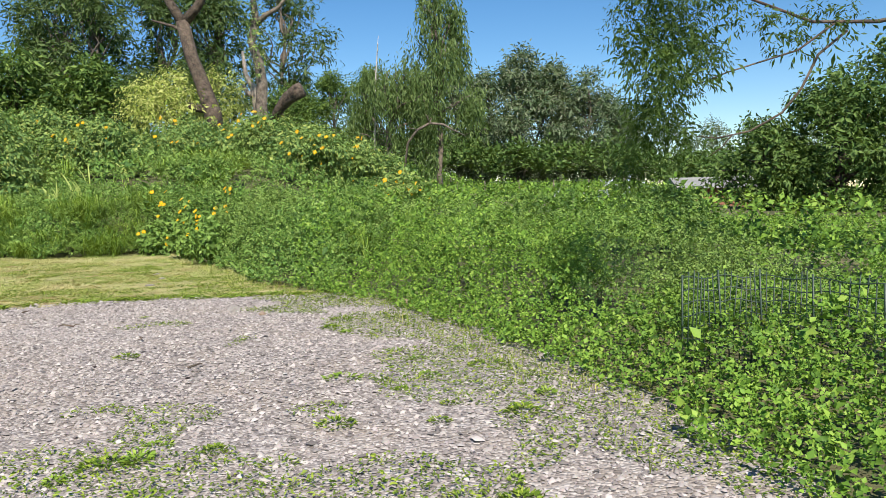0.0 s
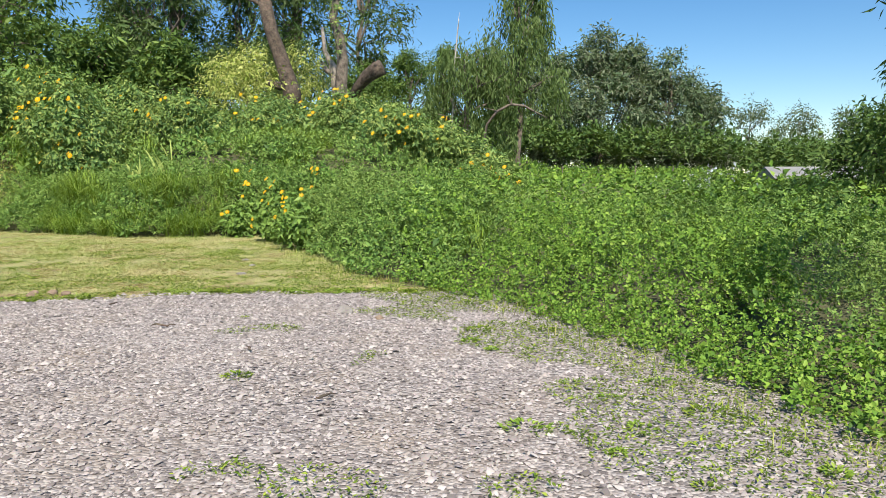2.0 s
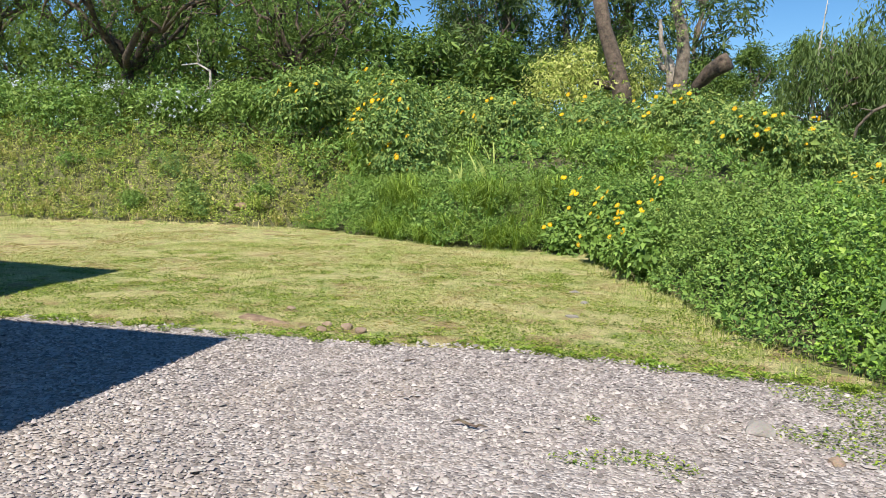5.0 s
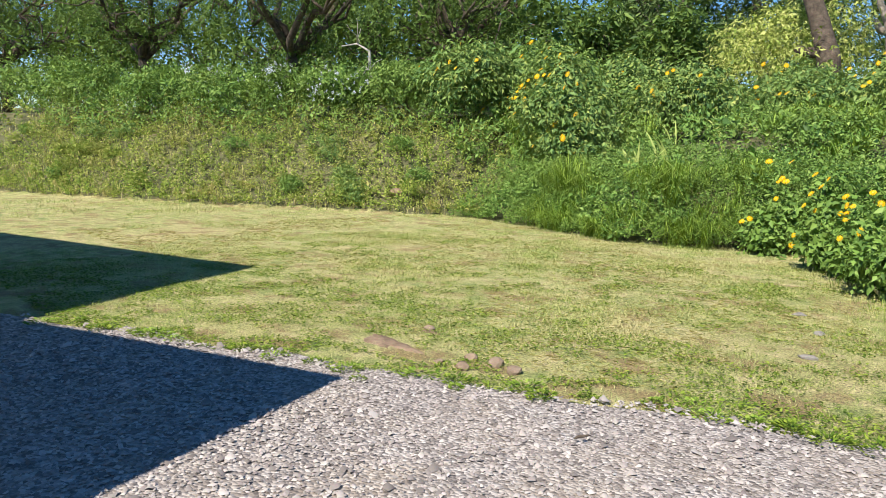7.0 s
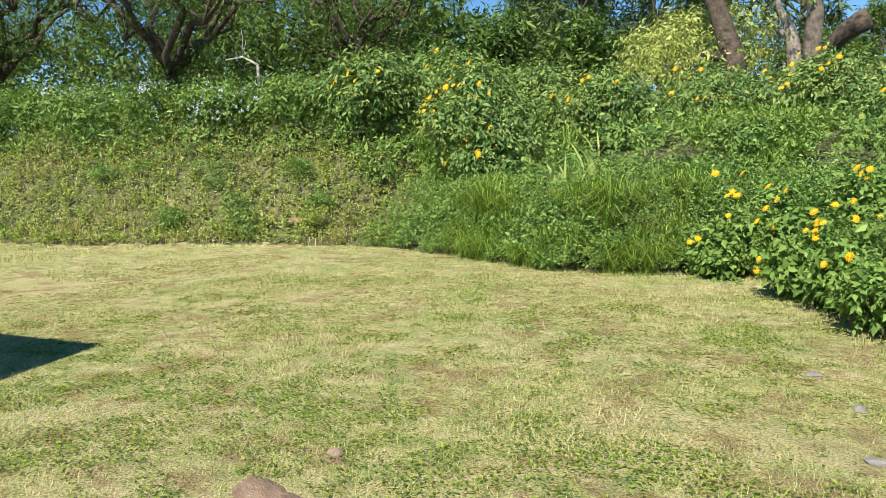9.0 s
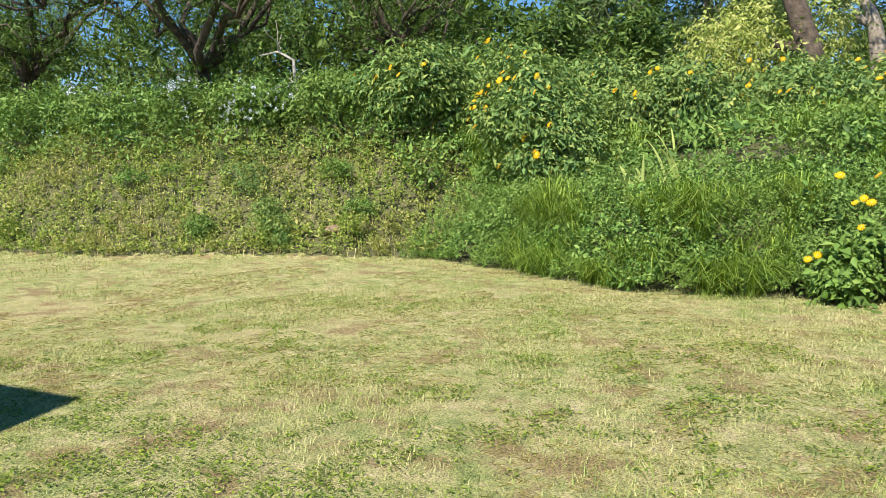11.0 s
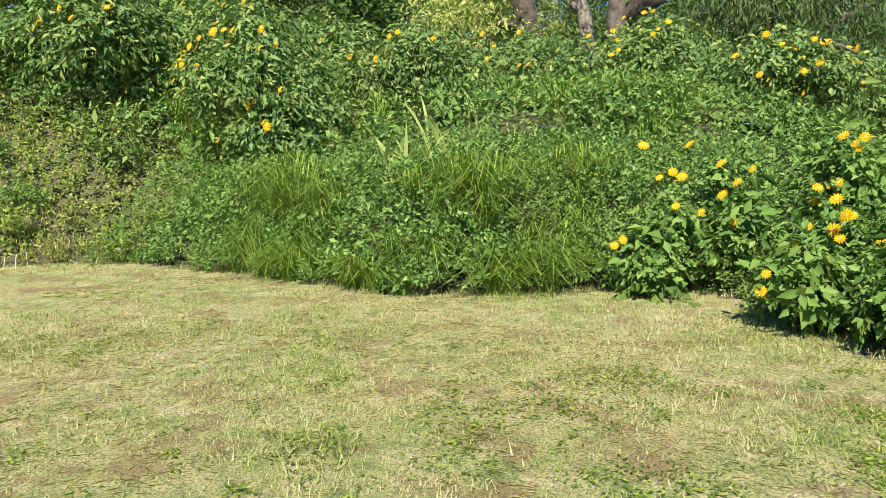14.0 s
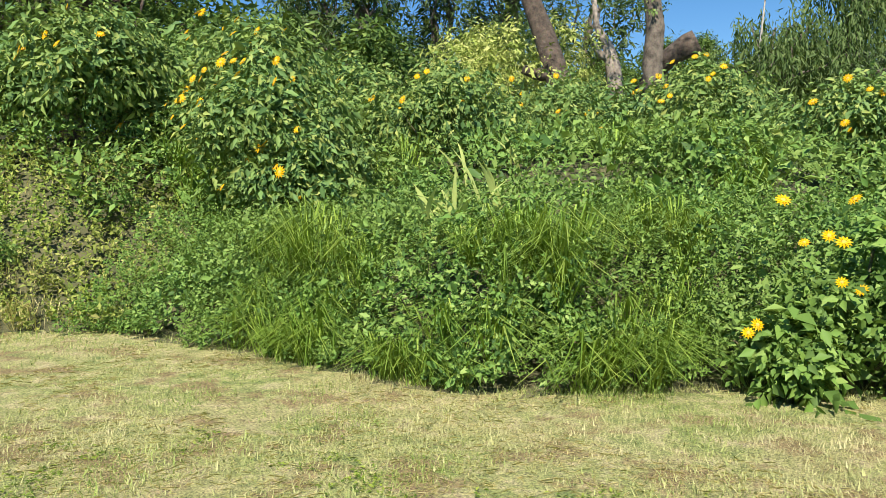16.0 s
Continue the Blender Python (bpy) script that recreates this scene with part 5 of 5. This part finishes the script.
def stone_mesh(name, seed, size, mat, squash=0.7):
    rng = np.random.default_rng(seed)
    bm = bmesh.new()
    bmesh.ops.create_icosphere(bm, subdivisions=2, radius=1.0)
    planes = [unit(rng.normal(0, 1, 3)) for _ in range(9)]
    cuts = rng.uniform(0.55, 0.85, 9)
    for v in bm.verts:
        c = np.array(v.co)
        for p, q in zip(planes, cuts):
            over = c @ p - q
            if over > 0:
                c = c - p * over * 0.9
        v.co = Vector(c * np.array([size, size * 0.85, size * squash])) + Vector(rng.normal(0, size * 0.02, 3))
    me = bpy.data.meshes.new(name)
    bm.to_mesh(me)
    bm.free()
    me.materials.append(mat)
    return me


def stones():
    spec = [("rock", -1.80, 8.70, 0.105, "rock", "rounded grey-brown rock lying on the gravel"), ("stone", 0.22, 9.12, 0.11, "stone", "buff broken stone at the foot of the vines"),
            ("stone", -5.79, 9.38, 0.085, "stone", "buff broken stone in the grass at the gravel edge"), ("stone", -6.0, 9.33, 0.07, "stone", "small reddish stone in the grass at the gravel edge"),
            ("stone", -5.56, 9.32, 0.085, "stone", "flat pinkish stone at the gravel edge"), ("stone", -6.1, 9.1, 0.06, "stone", "brown stone sunk in the lawn edge"),
            ("stone", -5.85, 9.1, 0.065, "stone", "small brown stone at the gravel edge"), ("rock", -4.36, 11.55, 0.09, "rock", "flat grey stone sunk in the lawn"),
            ("rock", -5.1, 13.25, 0.08, "rock", "small grey stone sunk in the lawn"), ("rock", -4.62, 12.5, 0.07, "rock", "flat grey stone in the grass"),
            ("rock", -18.1, 18.25, 0.24, "soil", "brown boulder set in the weedy bank"), ("stone", -1.35, 8.45, 0.06, "stone", "small brown stone on the gravel"),
            ("stone", -6.9, 9.7, 0.07, "stone", "flat orange-brown stone in bare earth")]
    for i, (nm, x, y, s, m, lab) in enumerate(spec):
        ob = new(nm, stone_mesh(nm, 400 + i, s, G[m], 0.42 if "flat" in lab or "sunk" in lab else 0.72))
        ob.location = (x, y, float(ground_z(x, y)) + s * (0.02 if "sunk" in lab or "in the grass" in lab else 0.25))
        ob.rotation_euler = (0, 0, i * 1.3)
        tagged(ob, lab, "stone", "loose stones")


stones()


def stick(x, y, a, L, seed):
    rng = np.random.default_rng(seed)
    d = np.array([math.cos(a), math.sin(a), 0]) * L
    v, t = tube(limb_path(rng, -d / 2, d / 2 + np.array([0, 0, 0.01]), 6, 0.03, 0.05), [0.004, 0.009, 0.010, 0.009, 0.006, 0.003], 6)
    ob = new("stick", mesh_from("stick", v, t, G["bark"]))
    ob.location = (x, y, float(ground_z(x, y)) + 0.045)
    tagged(ob, "short dark fallen stick lying on the gravel", "stick", "fallen sticks")


for sx, sy, sa, sl, sd in [(-3.2, 7.63, 0.1, 0.24, 501), (-0.95, 5.79, 0.5, 0.12, 502), (-2.0, 6.9, 2.3, 0.12, 503), (-4.4, 8.6, 1.1, 0.10, 504)]:
    stick(sx, sy, sa, sl, sd)


def weed_mesh(seed, r, mat):
    rng = np.random.default_rng(seed)
    n = 90
    a, q = rng.uniform(0, 2 * np.pi, n), r * np.sqrt(rng.random(n))
    p = np.stack([q * np.cos(a), q * np.sin(a), 0.01 + 0.06 * rng.random(n) * (1 - q / r)], 1)
    ax = np.stack([np.cos(a), np.sin(a), rng.uniform(0.1, 0.9, n)], 1)
    v, t = leaves(rng, p, ax, np.array([[0, 0, 1.0]]) + rng.normal(0, 0.35, (n, 3)), rng.uniform(0.025, 0.055, n), rng.uniform(0.012, 0.026, n))
    return mesh_from("weed_tuft", v, t, mat)


def gravel_weeds():
    rng = np.random.default_rng(510)
    meshes = [weed_mesh(520 + i, 0.07 + 0.025 * i, G["clover"] if i % 3 else G["grass"]) for i in range(5)]
    spots = [(-1.74, 6.18), (0.33, 5.47), (0.81, 5.2), (1.6, 3.63), (0.55, 4.4), (-0.35, 4.0), (1.15, 4.5), (-0.6, 3.5), (1.2, 3.0)]
    while len(spots) < 60:
        x, y = rng.uniform(-2.6, 2.6), rng.uniform(1.8, 10.2)
        if float(outside(x, y)) < -0.25 and bumps(np.array(x), np.array(y), 1.1, 77) + 0.16 * ss(-1.4, 1.0, x) - 0.2 * ss(-0.8, -2.4, x) > 0.58:
            spots.append((x, y))
    for x in np.linspace(-9.2, -1.4, 46):
        x = float(x + rng.normal(0, 0.1))
        spots.append((x, float(gravel_edge(x)) + rng.normal(-0.12, 0.10)))
    for i, (x, y) in enumerate(spots):
        ob = new("weed_tuft", meshes[int(rng.integers(5))])
        s = rng.uniform(0.45, 1.0)
        ob.matrix_world = Matrix.LocRotScale(Vector((x, y, 0.015)), Euler((0, 0, rng.uniform(0, 6.28))), Vector((s, s, s)))
        tagged(ob, "small green weed tuft growing up through the gravel", "weed", "weeds in the gravel")
    n = 120000
    x, y = area(rng, n, -3.2, 3.4, 1.4, 10.9)
    d = outside(x, y)
    c = bumps(x, y, 1.1, 77) + 0.16 * ss(-1.6, -0.1, d) + 0.05 * ss(-0.6, 0.8, x) - 0.22 * ss(-0.6, -2.6, x) + 0.10 * (bumps(x, y, 0.25, 79) - 0.5)
    keep = (d < 0.25) & (y < gravel_edge(x)) & (c + 0.10 * ss(-0.6, 0.0, d) > 0.515) & (rng.random(n) < 0.75)
    x, y = x[keep], y[keep]
    n = len(x)
    a = rng.uniform(0, 2 * np.pi, n)
    ax = np.stack([np.cos(a), np.sin(a), rng.uniform(0.0, 0.8, n)], 1)
    v, t = leaves(rng, np.stack([x, y, 0.018 + 0.03 * rng.random(n)], 1), ax, np.array([[0, 0, 1.0]]) + rng.normal(0, 0.4, (n, 3)), rng.uniform(0.015, 0.04, n), rng.uniform(0.007, 0.016, n))
    tagged(new("creeping_weeds", mesh_from("creeping_weeds", v, t, G["clover"])), "thin creeping weeds and dry grass spreading over the gravel", "weeds", kind="stuff")


gravel_weeds()


def wire_fence():
    """A bent roll of garden wire standing among the vines."""
    root = new("wire_fence")
    root.location = (2.79, 5.62, 0)
    tagged(root, "bent roll of dark green welded garden wire overgrown by vines", "fence")
    pts = []
    for i in range(33):
        s = i / 32
        pts.append((2.79 + 1.15 * s, 5.62 + 0.22 * math.sin(s * 2.8) - 0.55 * s * s))
    pts = np.array(pts)
    for i in range(0, 33):
        p = pts[i] - pts[0]
        h = 0.74 + 0.03 * math.sin(i * 0.9)
        r = 0.008 if i % 8 == 0 else 0.0046
        v, t = tube(np.array([[p[0], p[1], -0.05], [p[0] + 0.01 * math.sin(i), p[1], h * 0.5], [p[0] + 0.02 * math.sin(i * 0.7), p[1], h]]), [r, r, r], 5)
        child("upright_wire", mesh_from("upright_wire", v, t, G["metal"]), root)
    for j in range(8):
        z = 0.10 + 0.088 * j
        p = np.column_stack([pts - pts[0], z + 0.012 * np.sin(np.arange(33) * 0.8 + j)])
        v, t = tube(p, [0.0044] * 33, 4)
        child("line_wire", mesh_from("line_wire", v, t, G["metal"]), root)


wire_fence()


def far_fence():
    root = new("field_fence")
    z0 = float(ground_z(-2.0, 56.0))
    root.location = (-6, 56, 0)
    tagged(root, "thin wire stock fence on dark posts across the far meadow", "fence")
    for i in range(9):
        x = i * 2.6
        p = child("post", box_mesh("post", (0.09, 0.09, 1.3), G["post"]), root)
        p.location = (x, 0, float(ground_z(-6 + x, 56.0)) + 0.55)
    for z in (0.4, 0.75, 1.1):
        xs = np.linspace(0, 20.8, 9)
        v, t = tube(np.stack([xs, 0 * xs - 0.05, ground_z(-6 + xs, 56.0 + 0 * xs) + z], 1), [0.008] * 9, 4)
        child("line_wire", mesh_from("line_wire", v, t, G["metal"]), root)


far_fence()
